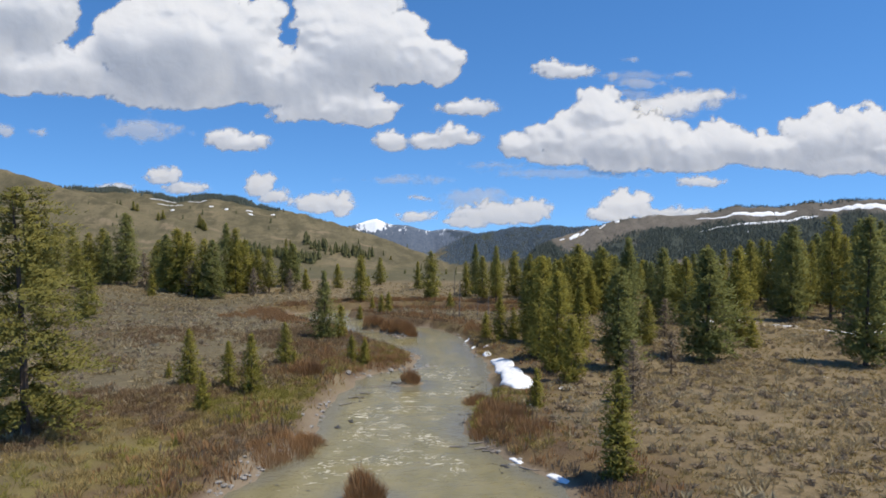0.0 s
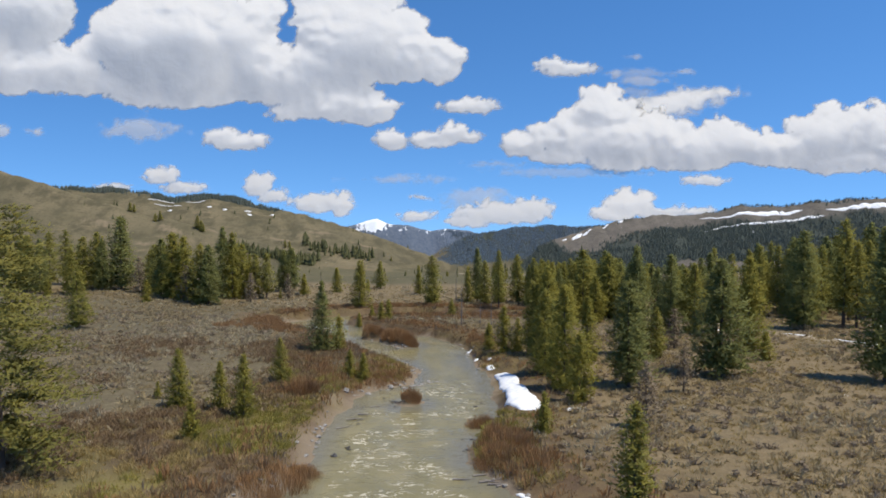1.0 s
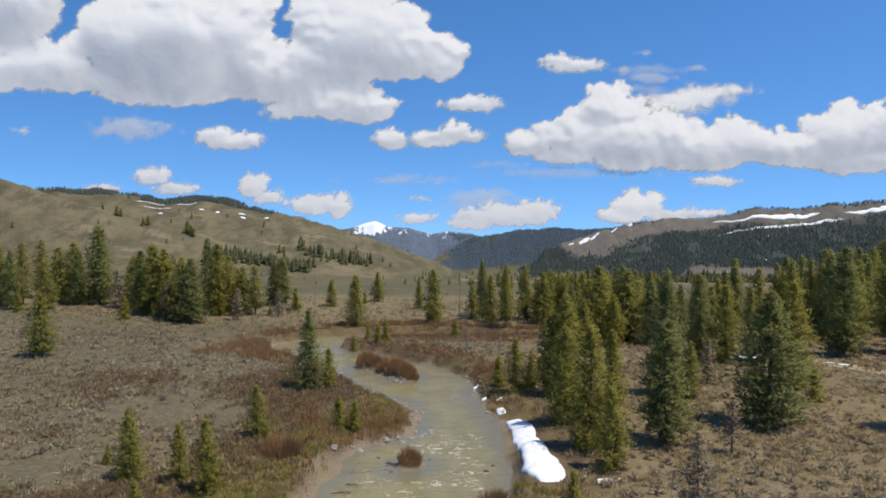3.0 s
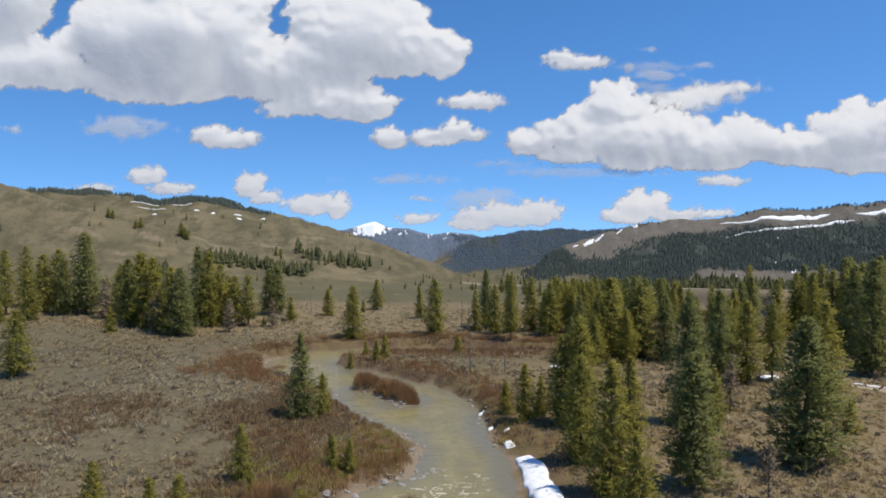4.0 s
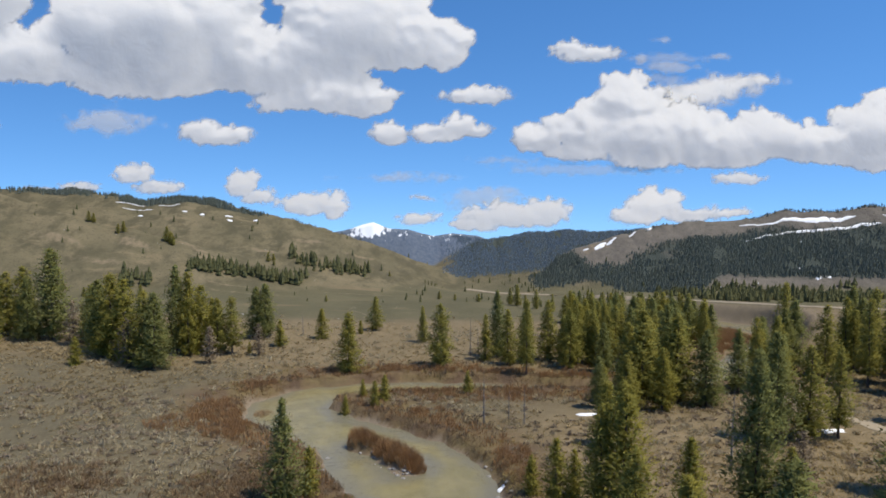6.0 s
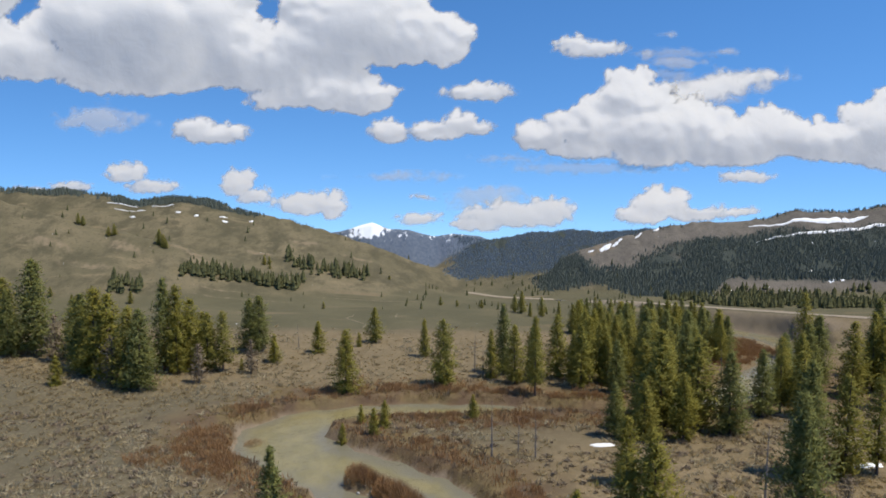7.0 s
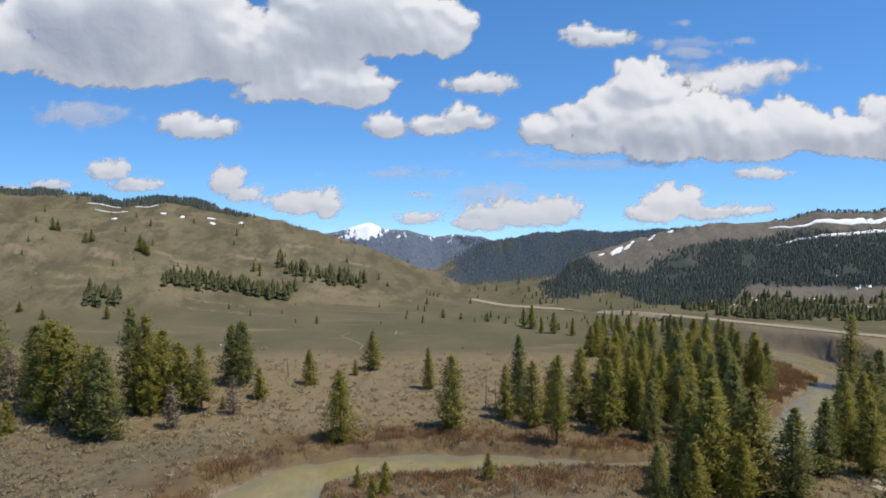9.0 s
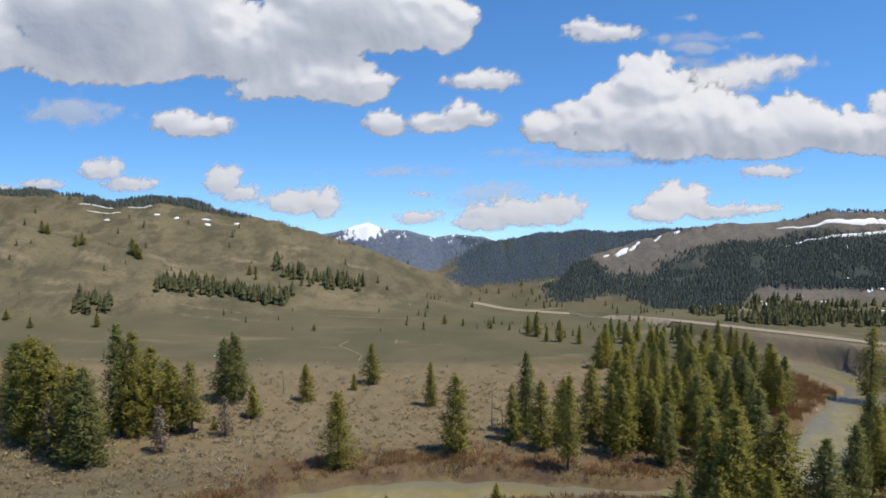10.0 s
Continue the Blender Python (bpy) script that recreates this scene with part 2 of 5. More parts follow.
# ---- the plan of the valley ----
WATER_Z = -2.25
RIVER_NEAR = [(-2, -120, 17), (-1, 0, 15), (-0.5, 40, 13.5), (-0.4, 56.5, 11.7), (-1, 63.5, 8.2), (-1.9, 68.5, 6.2), (-1.4, 74.5, 6.9),
              (0, 83, 8.0), (1.9, 89.5, 7.7), (4.2, 95, 5.4), (4.7, 100, 4.7), (4.2, 105, 4.2), (2.4, 112, 5.6), (0, 117.5, 7.6), (-3.2, 124, 8.3)]
RIVER_BEND = [(-3.2, 124, 8.3), (-7.5, 130.5, 6.4), (-13.5, 135.5, 6.0), (-19.0, 141, 6.4), (-19.8, 145.5, 6.0), (-17.5, 151.5, 4.6),
              (-11, 154.6, 4.0), (-4, 155.6, 3.9), (5, 156.3, 3.0), (14, 155.3, 2.4), (22, 154.7, 1.6)]
RIVER_FAR = [(22, 154.7, 1.6), (33, 154, 2), (43, 157, 3), (50, 163, 4), (57.5, 170.5, 5.0), (64.5, 178.5, 5.2), (72, 187.5, 4.2), (77, 193, 3.2), (78.0, 198, 3.4),
             (76.6, 204, 3.8), (74, 210.5, 3.2), (68, 222, 1.7), (62, 231, 2.0), (56, 247, 1.6), (40, 263, 1.6)]
ISLANDS = [[(-8.2, 129.3, 1.5), (-5.6, 127.4, 1.2), (-2.2, 122.4, 1.9)], [(-0.9, 87.6, 0.9), (0.1, 88.2, 0.7)], [(-2.8, 54.5, 1.2), (-1.8, 53.0, 0.8)]]


def bank(x, y):
    """Metres from the water's edge; below zero in the river."""
    x, y = np.asarray(x, float), np.asarray(y, float)
    out = np.full(x.shape, 1e9)
    for line in (RIVER_NEAR, RIVER_BEND, RIVER_FAR):
        d, r = along(line, x, y)
        out = np.minimum(out, d - r)
    out = out + 0.9 * fbm(x * 0.28, y * 0.28, 3, 5) * smooth(12, 2, np.abs(out))
    for line in ISLANDS:
        d, r = along(line, x, y)
        out = np.maximum(out, r - d + 0.3 * fbm(x, y, 2, 9))
    return out


SPIT = [(58, 185, 0), (64, 192, 0), (68, 199, 0), (68, 207, 0)]
SNOW_BANK = [(11.2, 79.9, 0.25), (11.2, 81.6, 1.35), (11.3, 84.5, 1.75), (11.3, 88, 1.5), (11.2, 92, 1.25), (11.1, 96, 1.15), (10.7, 99.5, 1.0), (10.3, 102.0, 0.35)]
HILL_NEAR = [(-330, 245, 70), (-230, 258, 55), (-157, 266, 36.5), (-143, 267, 33), (-133, 268, 30), (-118.6, 269, 25), (-106, 270, 21.2), (-94, 271, 18.8), (-81.5, 273, 15.5), (-68, 278, 11.0), (-56, 284, 8)]
HILL_BACK = [(-330, 322, 42), (-200, 322, 33), (-154, 322, 31.5), (-138, 322, 31), (-119, 322, 29), (-111, 322, 27.6), (-97, 322, 29), (-82, 322, 28), (-70, 321, 24.6),
             (-57, 320, 21.6), (-41, 317, 17.8), (-22, 313, 11.9), (-0.3, 307, 4.8), (9, 304, 1.0), (20, 301, -3.5)]
HILL_RIGHT = [(42, 302, 2), (47, 301, 7.5), (53, 301, 10.2), (60, 300, 12.2), (68, 300, 14.6), (78, 300, 17.4), (85, 300, 19.5), (97, 300, 21.4), (118, 300, 22.2), (130, 300, 24.8), (154, 298, 26.6), (178, 296, 27.8), (330, 285, 33)]
HILL_DARK = [(2, 330, 3.5), (8, 330, 6.5), (20, 330, 11.7), (38, 330, 14.8), (54, 330, 16.1), (70, 330, 16.9), (88, 330, 17.1), (120, 330, 18), (330, 330, 20)]
PEAKS = [(-75, 335, 9), (-45, 335, 14.5), (-32, 335, 17.0), (-27, 335, 19.0), (-23, 335, 19.8), (-16.4, 335, 17.0), (-8.6, 335, 16.8), (2, 335, 14.2), (9.7, 335, 15.2), (20, 335, 14.2), (36, 335, 8)]
BENCH = [(98, 60, 7), (103, 100, 10), (108, 140, 12.5), (118, 180, 11), (140, 215, 9), (200, 235, 10)]
ROAD = [(160, 168, 6.8), (120, 183, 5.2), (97, 195, 4.2), (89, 203, 3.5), (85, 212, 2.6), (76, 226, 1.3), (67, 239, 0.2), (57, 249, -0.5), (47, 257, -1.2), (36, 264, -2.0), (22, 274, -2.8), (12, 290, -3.4)]


def rise(line, x, y, front, back, power=1.2, foot=-1.5):
    """Height of a ridge over its crest line: a slope to the near side and another to the far side."""
    d, z = along(line, x, y)
    cy = np.interp(x, [p[0] for p in line], [p[1] for p in line])
    w = np.where(y < cy, front, back)
    return foot + (z - foot) * np.clip(1 - d / w, 0, 1) ** power


def softmax(*hs, k=1.2):
    return np.log(sum(np.exp(np.clip(h / k, -60, 60)) for h in hs)) * k


def floor_z(x, y):
    z = -1.25 + 1.3 * smooth(150, 205, y) - 4.3 * smooth(215, 315, y)
    return z + 1.0 * smooth(-35, -70, x) * smooth(120, 170, y) + 0.5 * smooth(-14, -30, x)


def hills(x, y):
    a = rise(HILL_NEAR, x, y, 52, 55, 1.25)
    b = rise(HILL_BACK, x, y, 92, 40, 1.25, -3.5)
    c = rise(HILL_RIGHT, x, y, 34, 40, 1.0, -3.5)
    d = rise(HILL_DARK, x, y, 34, 20, 0.9, -4.0)
    p = rise(PEAKS, x, y, 16, 14, 0.9, -4.0)
    e = rise(BENCH, x, y, 30, 90, 1.1, -1.5)
    ed, ez = along(BENCH, x, y)
    e = -1.5 + (ez + 1.5) * np.clip(1 - ed / np.where(x < np.interp(y, [q[1] for q in BENCH], [q[0] for q in BENCH]), 26, 120), 0, 1) ** 1.1
    return softmax(a, b, c, d, p, e, k=0.8) - 0.8 * math.log(6) * 0.6


def ground_z(x, y):
    x, y = np.asarray(x, float), np.asarray(y, float)
    flat = floor_z(x, y) + 0.16 * fbm(x * 0.12, y * 0.12, 4, 3) + 0.07 * fbm(x * 0.7, y * 0.7, 2, 4)
    hz = hills(x, y)
    gully = fbm(x * 0.055, y * 0.03, 4, 21)
    hz = hz + (gully + 0.5 * fbm(x * 0.13, y * 0.05, 3, 22, fold=True)) * 0.11 * np.clip(hz + 2, 0, 14) * smooth(339, 325, y)
    z = softmax(flat, hz, k=0.9) - 0.25
    rd, rz = along(ROAD, x, y)
    z = z + (rz - z) * smooth(19, 2.2, rd)
    low, _ = along(SPIT, x, y)
    z = z + (np.minimum(z, WATER_Z + 0.6) - z) * smooth(11, 5, low)
    d = bank(x, y)
    wide = 1.6 + 5.0 * smooth(-0.35, 0.5, fbm(x * 0.06, y * 0.06, 2, 31))
    wide = wide + 7.0 * smooth(184, 196, y) * smooth(58, 66, x)
    wide = wide * (1 - 0.72 * smooth(112, 124, y) * smooth(-24, -18, x))
    k = smooth(0, 1, np.clip(d, 0, None) / wide)
    shore = WATER_Z + 0.06 + 0.10 * np.clip(d, 0, 3)
    out = np.minimum(z, shore + (z - shore) * k)
    bed = WATER_Z - 0.15 - np.clip(-d, 0, 4) * 0.25
    out = np.where(d < 0, bed + (out - bed) * smooth(-0.8, 0.0, d), out)
    z = np.where(z < WATER_Z + 0.3, np.where(d < 12, out, z), out)
    return z - 150 * smooth(340, 430, y)


def gz(x, y):
    return float(ground_z(np.array([x]), np.array([y]))[0])


def woods_mask(x, y):
    """Where the far slopes carry close forest, from 0 to 1."""
    n = fbm(x * 0.05, y * 0.09, 4, 44)
    z = hills(x, y)
    line = np.interp(x, (40, 46, 50, 56, 66, 75, 88, 96, 105, 114, 130, 200), (15, 14, 10, 6.5, 6.0, 7.5, 11, 13.5, 15.5, 15.5, 17, 20.5))
    right = smooth(2.2, -2.2, z - line + 5.5 * n) * smooth(-3.3, -2.2, z + n - 5.6 * smooth(84, 100, x)) * smooth(263 + 14 * smooth(70, 52, x), 271 + 14 * smooth(70, 52, x), y + 5 * n) * smooth(34, 44, x) * smooth(297 + 5 * smooth(66, 54, x), 294 + 5 * smooth(66, 54, x), y + 2 * n)
    dark = smooth(303, 308, y) * smooth(4, 14, x)
    crest = smooth(317, 319.5, y + 2 * n) * smooth(-60, -75, x + 6 * n) * smooth(-170, -150, x)
    return np.clip(np.maximum(np.maximum(right, dark), crest * smooth(-0.3, 0.1, fbm(x * 0.08, y * 0.2, 2, 45) + 0.15)), 0, 1)


# ---- mesh helpers ----
def mesh_of(name, verts, faces, material, flat=True):
    me = bpy.data.meshes.new(name)
    verts, faces = np.asarray(verts, np.float32), np.asarray(faces, np.int32)
    k = faces.shape[1]
    me.vertices.add(len(verts)), me.loops.add(faces.size), me.polygons.add(len(faces))
    me.vertices.foreach_set("co", verts.ravel())
    me.loops.foreach_set("vertex_index", faces.ravel())
    me.polygons.foreach_set("loop_start", np.arange(0, faces.size, k, dtype=np.int32))
    me.polygons.foreach_set("use_smooth", np.full(len(faces), not flat))
    me.update(calc_edges=True)
    me.materials.append(material)
    return me


def part(name, mesh, parent, label=""):
    ob = new(name, mesh)
    ob.parent = parent
    return tagged(ob, label)


def grid_faces(nx, ny):
    i = np.arange(nx * ny).reshape(ny, nx)
    return np.stack([i[:-1, :-1], i[:-1, 1:], i[1:, 1:], i[1:, :-1]], -1).reshape(-1, 4)


def set_attr(me, name, values):
    me.attributes.new(name, "FLOAT", "POINT").data.foreach_set("value", np.asarray(values, np.float32).ravel())


def steps(*stretches):
    out = []
    for a, b, s in stretches:
        out += list(np.arange(a, b - 1e-6, s))
    return np.array(out + [stretches[-1][1]])


# ---- ground ----
gx = steps((-900, -300, 60), (-300, -190, 7), (-190, -60, 2.0), (-60, -34, 1.0), (-34, 34, 0.5), (34, 70, 1.0), (70, 100, 1.0), (100, 190, 2.0), (190, 300, 7), (300, 900, 60))
gy = steps((-500, -60, 40), (-60, 20, 5), (20, 44, 1.5), (44, 165, 0.5), (165, 240, 1.0), (240, 342, 1.2), (342, 400, 8), (400, 1500, 110))
X, Y = np.meshgrid(gx, gy)
Z = ground_z(X, Y)
me = mesh_of("ground", np.stack([X, Y, Z], -1).reshape(-1, 3), grid_faces(len(gx), len(gy)), GROUND, flat=False)
edge = bank(X, Y)
up = hills(X, Y) - floor_z(X, Y)
set_attr(me, "wet", smooth(14 + 6 * smooth(0, -10, X) * smooth(118, 105, Y) + 10 * smooth(0, -8, X) * smooth(82, 68, Y), 3.0, edge + 4 * fbm(X * 0.12, Y * 0.12, 3, 61)) * smooth(190, 170, Y))
rd, _ = along(ROAD, X, Y)
cut_bank = 0.75 * smooth(12, 8, rd) * smooth(2.0, 3.5, rd) * smooth(190, 196, Y) * smooth(232, 222, Y) * smooth(90, 84, X)
shingle = 0.7 * smooth(1.9, 0.5, edge + 0.8 * fbm(X * 0.3, Y * 0.3, 3, 66)) * smooth(66, 62, Y) * smooth(-4, -7, X)
set_attr(me, "sand", np.clip(smooth(0.9 - 0.5 * smooth(112, 120, Y) + 1.3 * smooth(2, -3, X) * smooth(128, 115, Y), 0.1, edge + 1.2 * fbm(X * 0.3, Y * 0.3, 3, 62)) * (1 - 0.85 * smooth(138, 148, Y) * smooth(-24, -18, X)) + cut_bank + shingle, 0, 1))
set_attr(me, "gold", 0.25 + 0.75 * smooth(100, 80, Y) * smooth(2, -6, X))
set_attr(me, "grass", np.clip(smooth(8, 18, X + 5 * fbm(X * 0.06, Y * 0.06, 3, 63)) * smooth(150, 130, Y) + smooth(150, 160, Y + 0.2 * X) * smooth(212, 200, Y) * 0.8, 0, 1))
set_attr(me, "meadow", smooth(203, 212, Y + 3 * fbm(X * 0.08, Y * 0.08, 3, 64)))
set_attr(me, "hill", smooth(0.6, 3.5, up) * smooth(195, 215, Y + np.abs(X) * 0.2) )
scar = np.zeros(X.shape)
for sx, sy, rx, ry in [(-44, 302.5, 9, 3.0), (-91, 264, 8, 3.5), (-97, 252, 11, 2.0), (-76, 271.5, 9, 2.5), (-71, 268, 5, 2.5), (-112, 258, 10, 2.5), (-58, 290, 7, 2), (60, 297, 8, 3), (90, 289, 9, 1.6), (-25, 296, 8, 1.5), (-52, 246.5, 22, 0.9), (-16, 254.5, 22, 0.9), (-58, 252, 14, 0.6)]:
    scar = np.maximum(scar, 0.68 * smooth(1.6, 0.2, np.hypot((X - sx) / rx, (Y - sy) / ry)))
set_attr(me, "scar", scar)
# where the painted haze greys the far right slopes
set_attr(me, "greyhill", smooth(40, 52, X) * smooth(276, 284, Y + 16 * smooth(80, 96, X)))
set_attr(me, "woods", woods_mask(X, Y))
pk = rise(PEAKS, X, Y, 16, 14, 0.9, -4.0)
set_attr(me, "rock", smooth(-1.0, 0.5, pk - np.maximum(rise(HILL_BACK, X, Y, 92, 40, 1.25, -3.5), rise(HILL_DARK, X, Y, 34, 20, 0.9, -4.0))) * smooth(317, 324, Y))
set_attr(me, "snowfield", smooth(323, 333, Y) * smooth(6.0, 17.0, pk) * (0.38 * smooth(-64, -36, X) * smooth(34, 16, X) + 0.55 * np.exp(-(((X + 24) / 6.0) ** 2)) * smooth(11, 16, pk)))
tagged(new("ground", me), "dry sagebrush valley floor rising into bare tan hills", "ground", kind="structure")

# ---- river ----
wx, wy = steps((-36, 60, 0.6), (60, 86, 1.2)), steps((-60, 44, 2.0), (44, 165, 0.6), (165, 270, 1.2))
X, Y = np.meshgrid(wx, wy)
edge = bank(X, Y)
rapid = smooth(50, 60, Y) * smooth(106, 94, Y) * smooth(-0.8, -3.0, edge) + 0.45 * smooth(112, 118, Y) * smooth(165, 150, Y) * smooth(-0.6, -2.0, edge)
Z = WATER_Z + 0.05 * fbm(X * 0.5, Y * 0.35, 3, 71) + 0.13 * rapid * fbm(X * 0.5, Y * 0.9, 3, 72)
faces = grid_faces(len(wx), len(wy))
keep = (edge.ravel()[faces] < 0.9).any(1)
me = mesh_of("river", np.stack([X, Y, Z], -1).reshape(-1, 3), faces[keep], WATER, flat=False)
set_attr(me, "rapid", rapid)
set_attr(me, "shallow", smooth(-3.5, -0.5, edge + 1.5 * fbm(X * 0.2, Y * 0.2, 2, 73)))
tagged(new("river", me), "silty tan river with small whitewater riffles", "river", kind="structure")

# ---- gravel road along the far side of the valley ----
pts = np.array(ROAD)
s = np.r_[0, np.cumsum(np.hypot(*np.diff(pts[:, :2], axis=0).T))]
q = np.arange(0, s[-1], 1.0)
cx, cy = np.interp(q, s, pts[:, 0]), np.interp(q, s, pts[:, 1])
cx, cy = (np.convolve(np.pad(c, 6, "edge"), np.ones(13) / 13, "valid") for c in (cx, cy))
tx, ty = np.gradient(cx), np.gradient(cy)
L = np.hypot(tx, ty)
rows = []
for off in (-1.5, -0.75, 0, 0.75, 1.5):
    rx, ry = cx - ty / L * off, cy + tx / L * off
    rows.append(np.stack([rx, ry, ground_z(rx, ry) + 0.10 + 0.05 * (abs(off) < 1)], -1))
tagged(new("road", mesh_of("road", np.concatenate(rows), grid_faces(len(q), 5), GRAVEL, flat=False)), "pale gravel road along the foot of the hills", "road", kind="structure")

# ---- clouds: near-flat sheets beyond the far ridge, placed to fit the camera's view ----
CLOUD_Y = 345.0


def box_blur(a, reach, times=2):
    for _ in range(times):
        for axis in (0, 1):
            pad = [(reach, reach) if k == axis else (0, 0) for k in (0, 1)]
            run = np.cumsum(np.pad(a, pad, "edge"), axis)
            run = np.concatenate([np.zeros_like(np.take(run, [0], axis)), run], axis)
            n = a.shape[axis]
            a = (np.take(run, np.arange(n) + 2 * reach + 1, axis) - np.take(run, np.arange(n), axis)) / (2 * reach + 1)
    return a


def billows(puffs, rng):
    """Each puff carries smaller puffs on its crown and face, and those smaller ones again: (x, z, half width, half height, depth, level)."""
    out = [(x, z, a, b, 0.0, 0) for x, z, a, b in puffs]
    first = 0
    for level, count in ((1, 11), (2, 7)):
        last = len(out)
        for x, z, a, b, d, _ in out[first:last]:
            if b < 1.3:
                continue
            for k in range(count):
                rim = k < count * 0.6
                t = rng.uniform(-0.3, math.pi + 0.3) if rim else rng.uniform(0, math.tau)
                q = rng.uniform(0.70, 0.96) if rim else rng.uniform(0.05, 0.65)
                s = b * rng.uniform(0.26, 0.50)
                out.append((x + math.cos(t) * a * q, z + math.sin(t) * b * q, s * rng.uniform(1.0, 1.35), s, d + b * (0.8 * math.sqrt(1 - q * q)) - 0.25 * s, level))
        first = last
    return out


def cloud(body, puffs, back=0.0, smooth_top=False, bases=()):
    """One cloud, a near-flat sheet outlined by a few overlapping puffs (x, z, half width, half height); body 1 is firm,
    less is thin and wispy, and on the low clouds pales them as haze would.
    bases: where the normals alone turn down to grey the underside (x, z, half width, half height, how far). The bulges
    are only in the normals, which lean towards the sun to imitate light wrapping round them."""
    seed = int(abs(puffs[0][0]) * 7) % 97
    rng = np.random.default_rng(seed)
    firm = body > 0.7 and not smooth_top
    x0, x1 = min(p[0] - 1.4 * p[2] for p in puffs), max(p[0] + 1.4 * p[2] for p in puffs)
    z0, z1 = min(p[1] - 1.6 * p[3] for p in puffs), max(p[1] + 1.7 * p[3] for p in puffs)
    step = 0.85 if x1 - x0 > 40 else 0.5
    u, v = np.arange(x0, x1, step), np.arange(z0, z1, step)
    X, Z = np.meshgrid(u, v)
    size = max(p[3] for p in puffs)
    warp = 0.16 * size if firm else 0.3 * size
    wx = X + warp * fbm(X / size * 1.3, Z / size * 1.3, 5, seed)
    wz = Z + warp * fbm(X / size * 1.3 + 40, Z / size * 1.3, 5, seed + 7)
    edge, high, broad = np.full(X.shape, -3.0), np.zeros(X.shape), np.zeros(X.shape)
    for px, pz, a, b, d, level in (billows(puffs, rng) if firm else [(*p, 0.0, 0) for p in puffs]):
        i0, i1 = np.searchsorted(u, (px - a - warp - 4, px + a + warp + 4))
        j0, j1 = np.searchsorted(v, (pz - b - warp - 4, pz + b + warp + 4))
        w = (slice(j0, j1), slice(i0, i1))
        r = np.sqrt(((wx[w] - px) / a) ** 2 + ((wz[w] - pz) / b * np.where(wz[w] < pz, 1.12, 1.0)) ** 2)
        edge[w] = np.maximum(edge[w], (1 - r) * b)
        cap = np.where(r < 1, d + b * np.sqrt(np.clip(1 - r * r, 0, 1)), 0)
        if level < 2:
            high[w] = np.maximum(high[w], cap)
        if level == 0:
            broad[w] = np.maximum(broad[w], cap)
    ragged = fbm(X * 0.35, Z * 0.4, 5, seed + 11, 0.6)
    if firm:
        cover = smooth(-1.2, 2.6, edge + 1.2 * ragged)
    else:
        cover = smooth(-0.45 * size, 0.85 * size, edge + (0.2 if smooth_top else 0.5) * size * fbm(X / size * 0.8, Z / size * 1.6, 5, seed + 11, 0.55))
    calm = box_blur(broad, max(1, int(0.14 * size / step)), 3)
    mid = box_blur(high, max(1, int(0.07 * size / step)), 2)
    under = np.zeros(X.shape)
    for px, pz, a, b, down in bases:
        under = np.maximum(under, down * smooth(1.25, 0.25, np.hypot((wx - px) / a, (wz - pz) / b) + 0.25 * fbm(X * 0.05, Z * 0.08, 3, seed + 70)))
    lumps = sum(w * fbm(wx / q + 31 * q, wz / q, 2, seed + 50 + i, 0.5, fold=True) for i, (q, w) in enumerate(((15.0, 2.2), (7.0, 1.5), (3.2, 0.5))))
    lumps = box_blur(-lumps, 1, 2) * (0.35 + 0.65 * smooth(-0.25, 0.3, fbm(X * 0.035, Z * 0.06, 2, seed + 60)))
    dz, dx = np.gradient(0.55 * calm + 0.65 * mid + (1.4 if firm else 0.1) * lumps * (1 - 0.8 * np.clip(under, 0, 1)), step)
    dz = np.where(dz > 0, 0.40 * np.tanh(dz / 0.6), 1.5 * np.tanh(dz / 1.1)) * (1 - 0.75 * np.clip(under, 0, 1)) + 0.55 * under
    # Paler clouds: normals tipped up only to brighten their shading.
    dz = dz - (0.55 if body < 0.95 else 0.0)
    dx = np.where(dx > 0, 0.55 * np.tanh(dx), np.tanh(0.9 * dx))
    way = np.stack([-0.6 * dx, -np.ones_like(dx), -0.8 * dz], -1).reshape(-1, 3)
    way = way / np.linalg.norm(way, axis=1, keepdims=True) + 0.65 * np.array(SUN)
    way /= np.linalg.norm(way, axis=1, keepdims=True)
    front = np.stack([X, CLOUD_Y + back - 0.012 * calm, Z], -1).reshape(-1, 3)
    rear = np.stack([X, CLOUD_Y + back + 0.012 * calm, Z], -1).reshape(-1, 3)
    faces = grid_faces(len(u), len(v))
    faces = faces[(cover.ravel()[faces] > 0.002).any(1)]
    far = np.arange(X.size)
    apart = (calm.ravel() > 0.05) & (X.ravel() > -1e9)
    far[apart] = X.size + np.arange(apart.sum())
    behind = far[faces]
    behind = behind[(behind != faces).any(1)][:, ::-1]
    allv = np.concatenate([front, rear[apart]])
    faces = np.concatenate([faces, behind])
    used_v, faces = np.unique(faces, return_inverse=True)
    me = mesh_of("cloud", allv[used_v], faces.reshape(-1, 4), CLOUD, flat=False)
    me.normals_split_custom_set_from_vertices(np.concatenate([way, way[apart] * (1, -1, 1)])[used_v].tolist())
    set_attr(me, "cover", np.concatenate([cover.ravel(), cover.ravel()[apart]])[used_v])
    set_attr(me, "body", np.full(len(used_v), min(1.0, body * 1.05)))
    label = "white cumulus cloud with a grey flat base" if body > 0.85 else "thin white wisp or haze-paled cloud in blue sky"
    return tagged(new("cloud", me), label, "cloud", "clouds over the valley", "structure")


